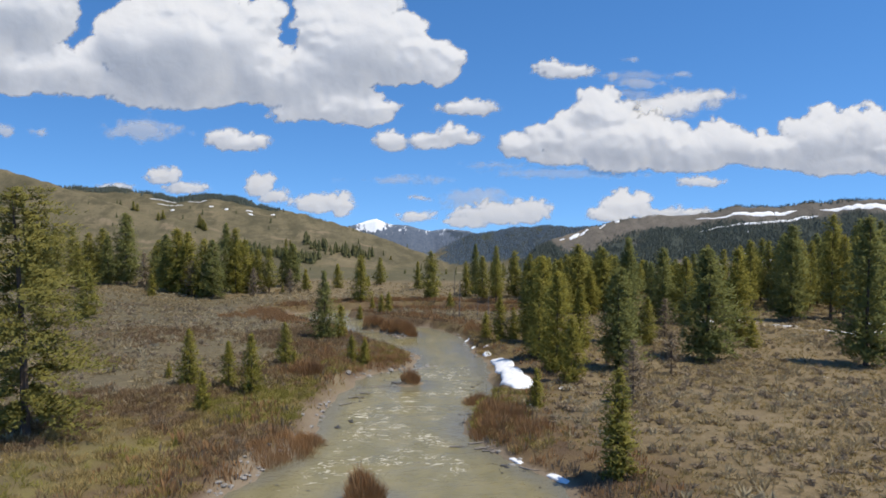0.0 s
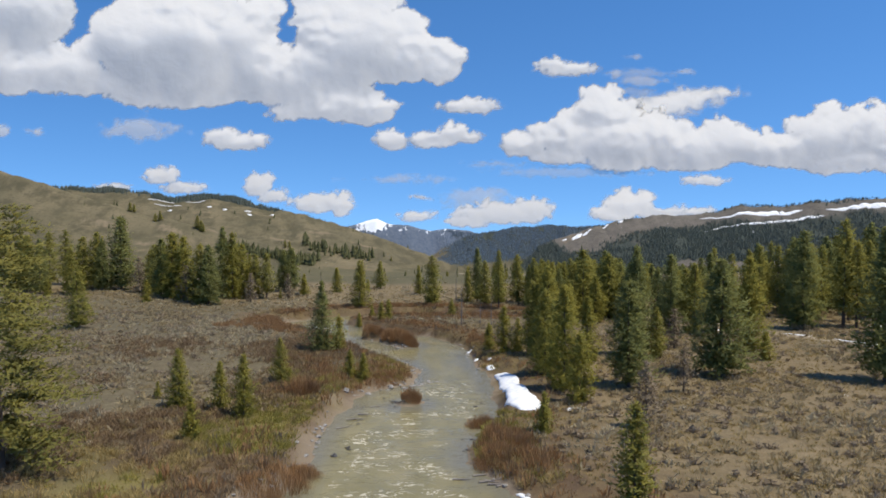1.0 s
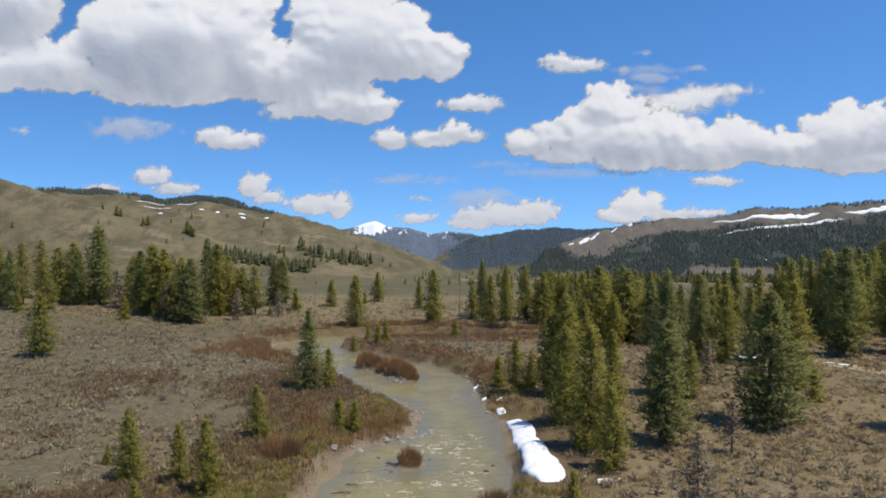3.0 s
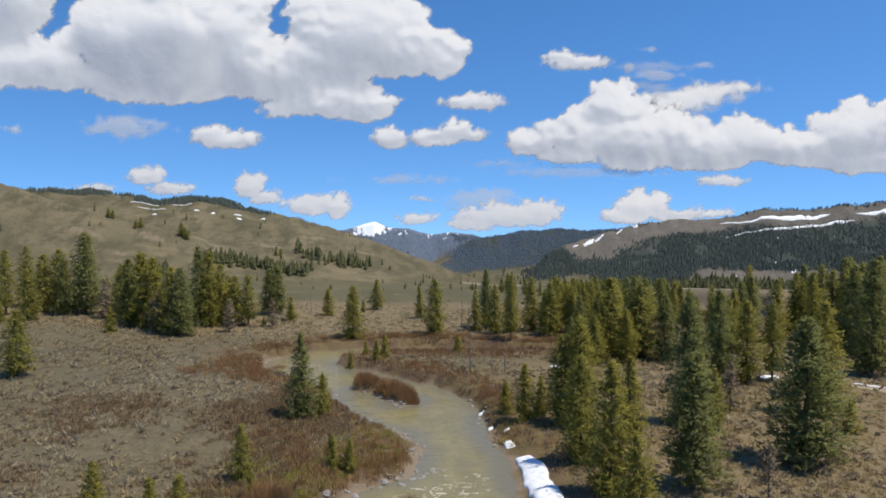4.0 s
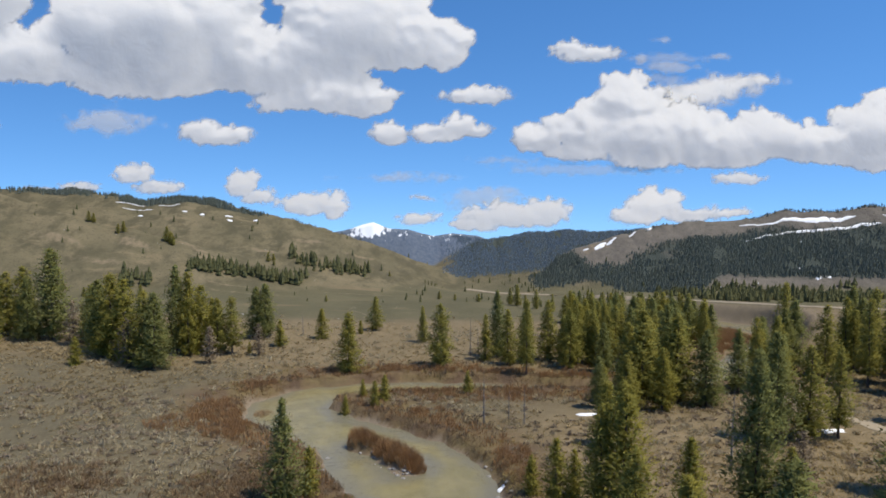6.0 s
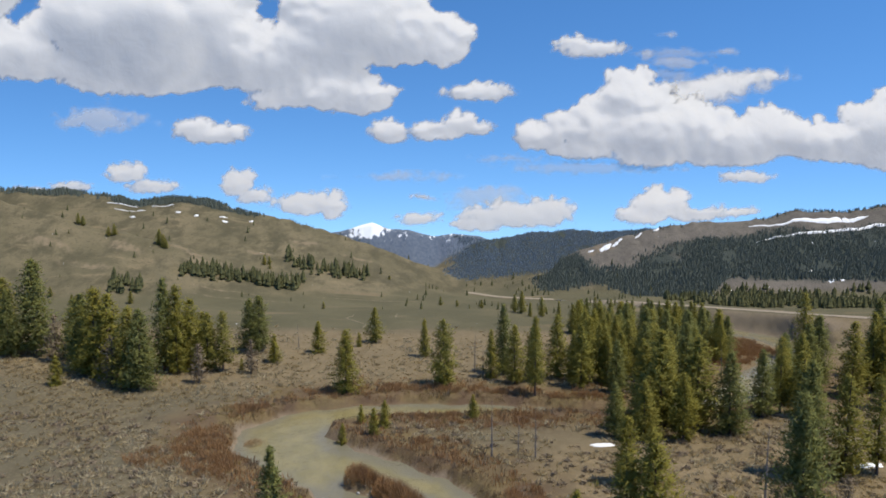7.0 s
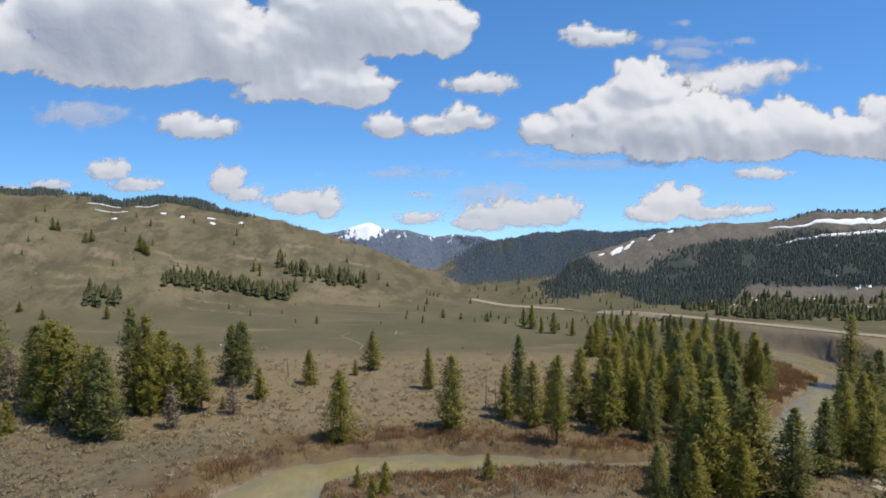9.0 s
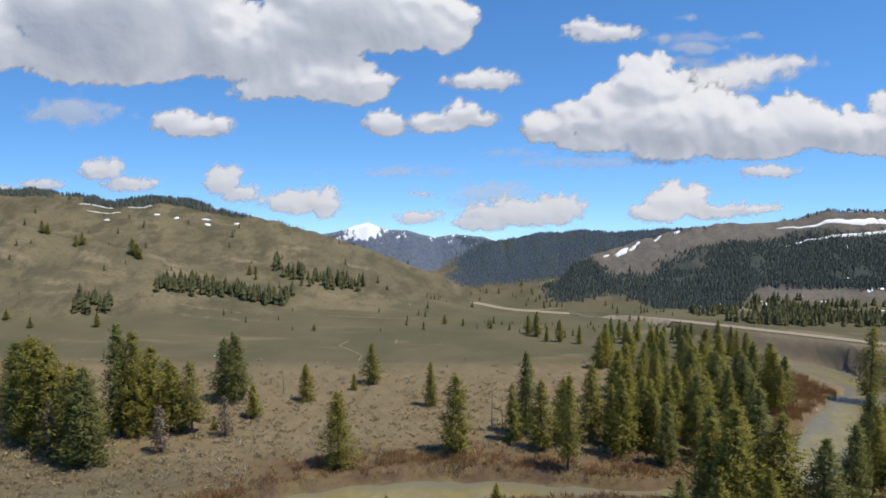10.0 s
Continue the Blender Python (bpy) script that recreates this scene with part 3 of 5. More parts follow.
cloud(1, [(-190.3, 114.2, 28.0, 21.4), (-198.4, 87.5, 32.0, 12.8), (-174.3, 87.5, 21.4, 13.4), (-225.1, 98.2, 24.0, 24.0), (-161.0, 81.7, 14.7, 7.5), (-120.9, 98.2, 37.4, 24.6), (-102.2, 105.7, 29.9, 19.2), (-138.3, 99.6, 21.4, 16.0), (-86.2, 92.9, 19.2, 15.5), (-110.2, 82.2, 44.1, 13.4), (-72.9, 84.9, 21.4, 12.8), (-136.9, 76.3, 16.0, 6.4), (-35.5, 103.0, 28.8, 20.3), (-12.8, 95.5, 24.6, 14.7), (4.6, 90.2, 11.2, 10.7), (-43.5, 90.2, 22.7, 16.0), (-51.5, 111.6, 12.8, 9.3), (-59.5, 79.5, 22.7, 11.2), (-30.1, 121.2, 21.4, 6.9), (-40.8, 71.5, 24.6, 10.1), (-56.8, 67.5, 18.7, 5.3), (-27.5, 70.2, 12.8, 9.6)],
      bases=[(-124, 89, 42, 17, 1.0), (-100, 80, 40, 10, 0.9), (-31, 88, 30, 12, 0.95), (-60, 80, 24, 8, 0.6), (-200, 106, 32, 15, 0.9), (-206, 84, 14, 6, 0.8), (-165, 80, 16, 6, 0.4)])
cloud(1, [(-90.2, 53.9, 16.0, 4.5), (-96.9, 56.8, 9.1, 4.3), (-83.0, 55.2, 9.6, 3.7)])
cloud(0.38, [(-135.6, 60.3, 19.2, 5.9), (-146.3, 58.7, 8.0, 3.2)])
cloud(0.5, [(-198.9, 59.2, 5.9, 3.7), (-183.7, 58.2, 3.7, 2.1)])
cloud(1, [(19.2, 71.5, 16.0, 4.0), (25.9, 72.1, 9.6, 3.5)])
cloud(1, [(-16.8, 55.5, 9.1, 5.3), (2.4, 56.0, 16.6, 4.5), (12.6, 58.2, 8.5, 5.3), (22.2, 57.1, 6.4, 2.7)])
cloud(1, [(66.0, 89.7, 16.0, 4.0), (59.3, 91.5, 8.5, 3.7)])
cloud(0.32, [(98.8, 95.5, 4.3, 1.6), (122.8, 88.6, 5.3, 1.9), (103.4, 84.3, 11.7, 2.7), (90.0, 87.5, 3.2, 2.7)])
cloud(1, [(84.7, 67.5, 16.6, 11.2), (66.0, 59.2, 16.6, 10.1), (47.3, 54.2, 12.3, 7.5), (63.3, 48.6, 16.6, 5.9), (98.0, 55.5, 29.9, 13.4), (92.7, 47.5, 21.4, 6.4), (124.7, 51.5, 32.6, 10.7), (146.1, 53.9, 19.2, 10.1), (168.8, 51.2, 24.6, 10.1), (191.5, 58.2, 19.2, 12.3), (211.5, 61.4, 20.8, 12.3), (202.1, 47.0, 34.7, 7.5), (242.2, 55.5, 26.7, 14.7)],
      bases=[(98, 51, 30, 6, 0.55), (60, 53, 16, 5, 0.4), (140, 48, 34, 4.5, 0.6), (200, 50, 34, 7, 0.6)])
cloud(0.9, [(106, 69, 14, 8), (114, 72.5, 16, 7.5), (123, 75.5, 16, 6.2), (132, 77.8, 14, 4.6), (140, 79.2, 11, 3.0)], back=0.3, smooth_top=True)
cloud(0.2, [(68.6, 40.8, 40.1, 2.7), (33.9, 44.8, 16.0, 1.6), (100.7, 88.1, 16.0, 2.7), (98.0, 79.5, 13.4, 2.4)], back=0.3)
cloud(0.78, [(134.1, 37.3, 12.8, 2.9), (126.0, 37.9, 5.3, 2.1)])
cloud(0.78, [(-124.9, 38.1, 9.1, 4.5), (-115.1, 32.8, 10.7, 3.2)])
cloud(0.78, [(-79.5, 34.1, 7.2, 5.9), (-72.3, 28.8, 8.5, 4.0), (-51.5, 25.6, 15.5, 5.3), (-40.6, 24.0, 5.3, 6.4)])
cloud(0.7, [(-147.6, 32.8, 10.1, 2.1), (-163.6, 31.5, 8.0, 1.6)], back=0.3)
cloud(0.78, [(36.6, 20.8, 25.4, 5.9), (50.5, 23.5, 11.2, 5.3), (20.6, 17.6, 11.2, 4.0), (-4.8, 19.5, 9.1, 3.2), (-2.9, 28.8, 4.5, 1.6)])
cloud(0.28, [(23.3, 28.3, 20.0, 5.3), (-14.1, 37.3, 25.4, 2.1)], back=0.3)
cloud(0.88, [(96.7, 25.6, 12.8, 6.9), (90.0, 21.3, 13.9, 4.8), (114.0, 21.6, 16.6, 3.7), (128.7, 22.4, 11.7, 2.4)])

# ---- conifers ----
def trunk_mesh(h, r, rng, limbs=10, lean=0.02):
    rings = [(0, 1.25), (0.04, 1.0), (0.3, 0.75), (0.6, 0.5), (0.85, 0.25), (1.0, 0.06)]
    v, f = [], []
    bx, by = rng.normal(0, lean, 2) * h
    for k, (t, w) in enumerate(rings):
        for a in range(7):
            ang = a / 7 * math.tau
            v.append((bx * t * t + math.cos(ang) * r * w, by * t * t + math.sin(ang) * r * w, t * h - (0.25 if k == 0 else 0)))
        if k:
            for a in range(7):
                f.append((7 * k - 7 + a, 7 * k - 7 + (a + 1) % 7, 7 * k + (a + 1) % 7, 7 * k + a))
    for _ in range(limbs):
        t, ang, ln = rng.uniform(0.12, 0.8), rng.uniform(0, math.tau), rng.uniform(0.08, 0.14) * h
        c, s, b = math.cos(ang), math.sin(ang), len(v)
        base, tip, w = (bx * t * t, by * t * t, t * h), (bx * t * t + c * ln, by * t * t + s * ln, t * h + rng.uniform(-0.25, 0.15) * ln), 0.2 * r * (1.1 - t)
        for p, ww in ((base, w), (tip, w * 0.2)):
            v += [(p[0] - s * ww, p[1] + c * ww, p[2] - ww * 0.6), (p[0] + s * ww, p[1] - c * ww, p[2] - ww * 0.6), (p[0], p[1], p[2] + ww)]
        f += [(b, b + 1, b + 4, b + 3), (b + 1, b + 2, b + 5, b + 4), (b + 2, b, b + 3, b + 5)]
    return v, f


def tufts(pos, way, out, length, width, rng):
    """Small pointed sprays, one long triangle each, at pos along way; each lies across the crown's surface there, whose outward direction is out."""
    n = len(pos)
    way = way / np.linalg.norm(way, axis=1, keepdims=True)
    side = np.cross(out + rng.normal(0, 0.35, (n, 3)), way)
    side /= np.linalg.norm(side, axis=1, keepdims=True) + 1e-9
    length, width = np.asarray(length)[:, None], np.asarray(width)[:, None]
    v = np.stack([pos - way * length * 0.45 - side * width * 0.5, pos - way * length * 0.45 + side * width * 0.5, pos + way * length * 0.55], 1)
    turned = np.einsum("ij,ij->i", np.cross(v[:, 1] - v[:, 0], v[:, 2] - v[:, 0]), out) < 0
    v[turned] = v[turned][:, ::-1]
    return v.reshape(-1, 3), np.arange(3 * n).reshape(-1, 3), np.repeat(out, 3, 0)


def crown_mesh(h, r, base, rng, count, spray=0.55, droop=0.15, shape=0.85, gaps=0.25, tier=1.0):
    """Whorls of boughs set with clumps of needle sprays; boughs differ in length, and some are missing."""
    pos, way, out, ln = [], [], [], []
    z, turn, ph = base * h, 0.0, rng.uniform(0, math.tau, 2)
    per = max(5, int(2.3 * count / (h * (1 - base) / 0.42) / 5.5))
    while z < h * 0.975:
        t = (z - base * h) / (h * (1 - base))
        reach = r * (1 - t ** 1.1) ** (shape + 0.1) * min(1.0, 0.55 + t / 0.22 * 0.45) + 0.06 * r
        for k in range(6 if t < 0.8 else 5):
            if rng.random() < gaps * (1 - 0.6 * t):
                continue
            turn += 2.4
            a = turn + rng.normal(0, 0.25)
            lobe = 1 + 0.22 * math.sin(2 * a + ph[0] + 5.1 * t) + 0.16 * math.sin(3 * a + ph[1] - 9.0 * t)
            L = reach * lobe * rng.uniform(0.62, 1.15)
            lift = 0.35 * (t - 0.35)
            ca, sa = math.cos(a), math.sin(a)
            for s in np.linspace(0.22, 1.0, max(2, int(per * (0.45 + 0.75 * (1 - t))))):
                s = s * rng.uniform(0.9, 1.05)
                spread = 0.24 * s * L + 0.05
                o = rng.normal(0, 1, 3) * (spread * 0.6, spread * 0.6, 0.10 + (0.08 if tier == 1 else 0.03) * L)
                pos.append((ca * s * L + o[0], sa * s * L + o[1], z + lift * s * L - droop * s * s * L + o[2]))
                o = o / (np.linalg.norm(o) + 1e-6)
                n = np.array((ca, sa, 0.25 + 0.6 * t)) * (0.5 + 0.4 * s) + 0.75 * o + (0, 0, 0.15)
                out.append(n / np.linalg.norm(n))
                way.append((ca * 0.7 + rng.normal(0, 0.6), sa * 0.7 + rng.normal(0, 0.6), 0.35 + rng.normal(0, 0.5)))
                ln.append(0.84 * spray * rng.uniform(0.6, 1.25) * (1 - 0.3 * t))
        z += tier * 0.42 * rng.uniform(0.75, 1.2) * (0.7 + 0.3 * (1 - t)) * (h / 10) ** 0.25
    for k in range(10):
        a = rng.uniform(0, math.tau)
        pos.append((0.04 * r * math.cos(a), 0.04 * r * math.sin(a), h * (0.945 + 0.006 * k))), way.append((rng.normal(0, 0.3), rng.normal(0, 0.3), 1)), ln.append(spray * 0.6)
        out.append((math.cos(a) * 0.8, math.sin(a) * 0.8, 0.6))
    ln = np.array(ln)
    return tufts(np.array(pos), np.array(way), np.array(out), ln, ln * 0.34, rng)


KINDS = {
    # height, reach, where the crown starts, sprays, spray length, droop, shape, gaps, needles, label
    "yellow": (8.0, 2.1, 0.05, 1900, 0.52, 0.05, 0.58, 0.25, YELLOW, "yellow-green young pine tree with dense upright boughs"),
    "olive": (9.0, 2.4, 0.10, 2100, 0.54, 0.10, 0.62, 0.28, OLIVE, "olive green pine tree standing in dry sagebrush"),
    "spruce": (10.0, 2.3, 0.04, 2300, 0.52, 0.25, 0.75, 0.24, DARK, "dark green spruce tree with boughs down to the ground"),
    "dark": (13.0, 3.3, 0.11, 3700, 0.64, 0.20, 0.66, 0.30, DARK, "tall dark green conifer with broad drooping boughs"),
    "tall": (14.0, 2.9, 0.18, 2500, 0.62, 0.10, 0.58, 0.33, OLIVE, "tall pine tree with a bare lower trunk"),
    "gold": (13.0, 3.2, 0.07, 3900, 0.62, 0.06, 0.58, 0.27, YELLOW, "large yellow-green pine tree lit by the sun"),
    "slim": (8.0, 1.5, 0.04, 1700, 0.48, 0.10, 0.55, 0.25, OLIVE, "slim green pine tree beside the river bank"),
    "sapling": (3.4, 0.95, 0.04, 700, 0.36, 0.02, 0.65, 0.18, YELLOW, "small yellow-green pine sapling among low brush"),
    "bare": (7.0, 2.3, 0.12, 700, 0.62, -0.10, 0.60, 0.50, WILLOW_GREY, "leafless grey-brown tree with fine bare twigs"),
    "giant": (19.0, 4.8, 0.11, 23000, 0.47, 0.16, 0.45, 0.27, BLUISH, "big old pine tree with spreading layered boughs"),
}
protos, used = {}, {}


def make_tree(kind, seed):
    h, r, base, count, spray, droop, shape, gaps, needles, label = KINDS[kind]
    rng = np.random.default_rng(seed)
    root = tagged(new("conifer_tree"), label, "tree", "conifers on the valley floor")
    v, f = trunk_mesh(h * 0.97, 0.012 * h + 0.04, rng)
    part("trunk", mesh_of("trunk", v, f, BARK), root, "grey-brown bark")
    v, f, out = crown_mesh(h, r, base, rng, count, spray, droop, shape, gaps, 1.55 if kind == "giant" else 1.0)
    crown = mesh_of("crown", v, f, needles, flat=False)
    crown.normals_split_custom_set_from_vertices(out.tolist())
    part("crown", crown, root)
    return root


def tree(kind, x, y, height, girth=1.0, sink=0.08):
    """A tree of a kind at a place, scaled to its height."""
    n = used.get(kind, 0)
    used[kind] = n + 1
    seeds = {"giant": 1, "spruce": 2, "gold": 3}.get(kind, 4)
    key = (kind, n % seeds)
    s = height / KINDS[kind][0]
    m = pose(x, y, gz(x, y) - sink, 0, 0, (n * 137.5) % 360) @ Matrix.Diagonal((s * girth, s * girth, s, 1))
    if key not in protos:
        ob = protos[key] = make_tree(kind, 100 * n + len(kind))
    else:
        ob = copy_thing(protos[key], Matrix.Identity(4))
    ob.matrix_basis = m
    return ob


# sage flat left of the river
for row in [("giant", -29.4, 63.3, 19.6, 1.3), ("olive", -57.1, 130.0, 9.7, 1.3), ("yellow", -22.8, 80.7, 6.1), ("sapling", -18.4, 71.2, 3.8), ("yellow", -18.8, 80.7, 4.9),
            ("yellow", -15.9, 78.4, 6.2, 0.9), ("olive", -15.4, 92.1, 5.4), ("spruce", -13.6, 111.0, 10.3, 1.15), ("sapling", -11.4, 112.7, 5.1), ("sapling", -7.9, 95.6, 3.3),
            ("sapling", -6.3, 95.6, 3.3), ("sapling", -26.3, 84.5, 1.8), ("sapling", -13.6, 88.5, 2.6)]:
    tree(*row)
# grove at the left edge of the flat
for row in [("dark", -72.1, 180.5, 17.9, 1.2), ("olive", -79.3, 183.5, 13.7, 1.2), ("olive", -82.7, 183.5, 12.6, 1.2), ("sapling", -58.9, 162.6, 4.9), ("olive", -63.0, 177.6, 11.4, 1.2),
            ("dark", -59.2, 171.6, 13.2, 1.2), ("gold", -55.5, 168.5, 15.0, 1.2), ("yellow", -52.6, 167.0, 14.0, 1.2), ("olive", -47.7, 163.2, 13.1, 1.2), ("dark", -45.4, 161.8, 13.0, 1.2),
            ("dark", -45.3, 171.5, 16.4, 0.85), ("gold", -43.0, 171.0, 15.4, 0.8), ("yellow", -41.6, 173.6, 12.6, 1.2)]:
    tree(*row)
for row in [("olive", -40.9, 178.3, 9.3, 1.2), ("olive", -38.1, 172.3, 10.3, 1.2), ("tall", -35.6, 172.3, 10.8, 1.2), ("dark", -34.4, 185.5, 10.5, 1.2), ("dark", -32.6, 185.4, 11.0, 1.2),
            ("sapling", -28.1, 177.9, 5.3), ("sapling", -32.7, 173.3, 2.1), ("yellow", -21.4, 185.6, 6.2, 1.2), ("gold", -13.2, 161.0, 10.4, 1.05), ("olive", -11.3, 194.6, 7.4, 1.2),
            ("sapling", -14.2, 191.4, 3.0), ("slim", -1.1, 183.2, 7.5), ("olive", 2.1, 165.0, 11.2, 1.05), ("olive", -66.5, 184, 9.5, 1.2), ("tall", -90, 190, 14.0, 1.2), ("dark", -96, 182, 13, 1.2)]:
    tree(*row)
for row in [("olive", -92.6, 178.1, 13.3, 1.1), ("tall", -88.4, 179.4, 14.0, 1.1), ("dark", -87.6, 173.7, 12.8, 0.9), ("olive", -79.7, 172.2, 10.8, 1.1), ("tall", -98.0, 186.0, 13.0, 1.1), ("dark", -75.6, 178.4, 12.6, 0.9), ("sapling", -84.0, 170.0, 4.2, 1.1)]:
    tree(*row)
# spit inside the bend
for row in [("sapling", -11.5, 142.4, 2.9), ("sapling", -9.5, 147.0, 2.6), ("sapling", -7.4, 142.4, 3.7), ("sapling", -6.2, 145.4, 3.8), ("sapling", 5.9, 148.6, 3.5)]:
    tree(*row)
# right bank, along the water
for row in [("sapling", 11.7, 73.6, 3.6, 1.1), ("slim", 14.6, 56.3, 7.6, 1.25), ("gold", 16.4, 88.8, 11.9), ("yellow", 17.0, 83.5, 7.4), ("olive", 15.6, 97.0, 10.6),
            ("dark", 24.0, 90.5, 12.2, 1.2), ("dark", 36.7, 95.9, 14.4, 1.35), ("gold", 47.6, 112.0, 14.0), ("sapling", 46.9, 105.5, 4.0, 1.3),
            ("dark", 54.8, 92.6, 18.5), ("yellow", 12.0, 109.7, 6.8), ("yellow", 14.3, 112.5, 4.9), ("sapling", 10.2, 113, 4.0)]:
    tree(*row)
for row in [("gold", 17.7, 107.6, 12.8), ("olive", 16.0, 108.8, 10.4), ("yellow", 22.4, 104.0, 8.8), ("dark", 30.2, 108.5, 15.6, 0.8), ("olive", 32.5, 106.8, 7.0),
            ("dark", 41.7, 127.7, 13.4), ("olive", 45.6, 127.6, 11.8), ("tall", 49.9, 128.7, 11.5), ("dark", 38.9, 141.8, 11.0, 1.2), ("olive", 35.8, 144.9, 12.8, 1.2),
            ("olive", 30.8, 144.9, 13.4, 1.2), ("olive", 24.2, 163.6, 10.6), ("dark", 66.3, 132.0, 17.5), ("tall", 74.9, 134.4, 19.6)]:
    tree(*row)
# grove beyond the bend
for row in [("dark", 12.5, 171.3, 12.5, 0.75), ("slim", 10.2, 169.2, 8.6), ("olive", 13.8, 166.0, 9.9), ("tall", 16.2, 159.5, 12.6, 0.8), ("olive", 17.2, 168.0, 9.6),
            ("olive", 21.3, 168.8, 11.0), ("slim", 23.6, 166.7, 8.8), ("olive", 26.5, 168.7, 9.0), ("tall", 27.9, 166.6, 10.0), ("slim", 28.8, 164.6, 8.7),
            ("olive", 31.4, 166.5, 8.8), ("dark", 35.7, 167.4, 10.1), ("olive", 30.9, 202.3, 6.6), ("olive", 23.5, 229.8, 5.9), ("olive", 22.0, 232.6, 4.7),
            ("slim", 24.9, 224.4, 3.8), ("olive", 27.7, 224.3, 5.1), ("slim", 31.5, 221.7, 4.4), ("dark", 56.5, 183.5, 9.0), ("dark", 53.4, 188.0, 9.8), ("tall", 73.5, 187.4, 14.6), ("dark", 55.5, 160.1, 9.8)]:
    tree(*row)
for row in [("olive", 33, 150, 12), ("dark", 37, 152.5, 13), ("tall", 50, 150.5, 11.5), ("dark", 53.5, 156, 9.5), ("olive", 57.5, 159, 10),
            ("dark", 60, 161.5, 11), ("dark", 63, 164, 12), ("olive", 65, 158, 12), ("olive", 28.4, 142.6, 7.7, 1.1), ("olive", 25.1, 144.1, 5.6),
            ("gold", 21.0, 126.5, 7.8, 1.1), ("dark", 23.6, 141.0, 7.4, 1.1), ("olive", 27.0, 139.5, 8.0, 1.1), ("gold", 32.0, 139.5, 9.0, 1.1)]:
    tree(*row)
# close stand on the right of the bend
rng = np.random.default_rng(5)
spots = []
while len(spots) < 84:
    x, y = rng.uniform(24, 72), rng.uniform(148, 226)
    left, right = np.interp(y, (150, 175, 205, 226), (30, 27, 32, 38)), np.interp(y, (150, 165, 185, 205, 226), (56, 48, 57, 62, 64))
    open_view = y < 172 and 0.552 < (x - -2.0) / (y - 74.6) < 0.652
    if left < x < right and not open_view and all((x - a) ** 2 + (y - b) ** 2 > 8 for a, b in spots) and bank(np.array([x]), np.array([y]))[0] > 3.0:
        spots.append((x, y))
for x, y in spots:
    tree(str(rng.choice(["olive", "dark", "tall", "dark", "olive", "gold"])), x, y, np.interp(y, (150, 175, 197, 207, 226), (11.0, 9.6, 7.8, 6.4, 4.4)) * rng.uniform(0.75, 1.1), rng.uniform(0.95, 1.3))
# tall wood on the rise beyond the track
for row in [("tall", 87, 172, 15.0), ("dark", 82, 165, 15.5), ("tall", 78, 158, 14.0), ("dark", 92, 170, 15.0), ("tall", 74, 152, 13.5), ("dark", 84, 155, 15.0), ("dark", 96, 160, 16.0), ("tall", 71, 160, 11.0), ("dark", 76, 166, 12.0), ("tall", 90, 162, 15.0)]:
    tree(*row)
# wood at the right edge of the flat
spots = []
while len(spots) < 34:
    x, y = rng.uniform(60, 106), rng.uniform(100, 176)
    if x > 58 + (y - 100) * 0.18 and along([(50, 150, 0), (54, 140, 0), (58.6, 129, 0), (66.2, 118, 0), (66.5, 105, 0), (74, 92, 0)], np.array([x]), np.array([y]))[0][0] > 4 and not (y < 124 and x < 72) and all((x - a) ** 2 + (y - b) ** 2 > 16 for a, b in spots) and bank(np.array([x]), np.array([y]))[0] > 5.0:
        spots.append((x, y))
for x, y in spots:
    tree(str(rng.choice(["tall", "dark", "tall", "olive"])), x, y, rng.uniform(12, 17), rng.uniform(0.8, 1.05))


# ---- bare snags and leafless trees ----
def snag(x, y, h, rng, twigs=26):
    root = tagged(new("dead_tree"), "grey leafless dead conifer with short broken twigs", "tree", "dead trees")
    v, f = trunk_mesh(h, 0.012 * h + 0.03, rng, limbs=twigs, lean=0.03)
    part("trunk", mesh_of("trunk", v, f, DEAD), root)
    root.matrix_basis = pose(x, y, gz(x, y) - 0.05, 0, 0, rng.uniform(0, 360))


for x, y, h in [(7.7, 172.5, 7.2), (9.0, 170.4, 5.5), (7.2, 134.2, 7.3), (12.4, 134.2, 5.7), (10.6, 136.0, 4.6), (-25.7, 188.7, 4.9), (-51.0, 170.0, 9.0), (33.0, 120.0, 9.0), (50.0, 170.5, 5.0)]:
    snag(x, y, h, rng)


# ---- shrubs of thin upright twigs ----
def twigs_at(px, py, size, height, count, rng, spread=0.4, wide=0.035):
    """Arrays of bent twig blades that fan out from each place."""
    n = len(px)
    a, s = rng.uniform(0, math.tau, (n, count)), np.sqrt(rng.uniform(0, 1, (n, count)))
    bx, by = px[:, None] + np.cos(a) * s * size[:, None] * 0.45, py[:, None] + np.sin(a) * s * size[:, None] * 0.45
    bz = ground_z(bx, by) - 0.05
    h = height[:, None] * rng.uniform(0.55, 1.1, (n, count)) * (1 - 0.5 * s * s)
    tx, ty = bx + np.cos(a) * s * h * spread + rng.normal(0, 0.08, a.shape) * h, by + np.sin(a) * s * h * spread + rng.normal(0, 0.08, a.shape) * h
    w = rng.uniform(0.6, 1.4, a.shape) * wide * (height[:, None] + 0.5)
    face = rng.uniform(0, math.tau, a.shape)
    ox, oy = np.cos(face) * w, np.sin(face) * w
    mx, my, mz = bx * 0.55 + tx * 0.45, by * 0.55 + ty * 0.45, bz + h * 0.55
    v = np.stack([np.stack([bx, by, bz], -1), np.stack([mx + ox, my + oy, mz], -1), np.stack([tx, ty, bz + h], -1), np.stack([mx - ox, my - oy, mz], -1)], 2)
    return v.reshape(-1, 3), np.arange(n * count * 4).reshape(-1, 4)


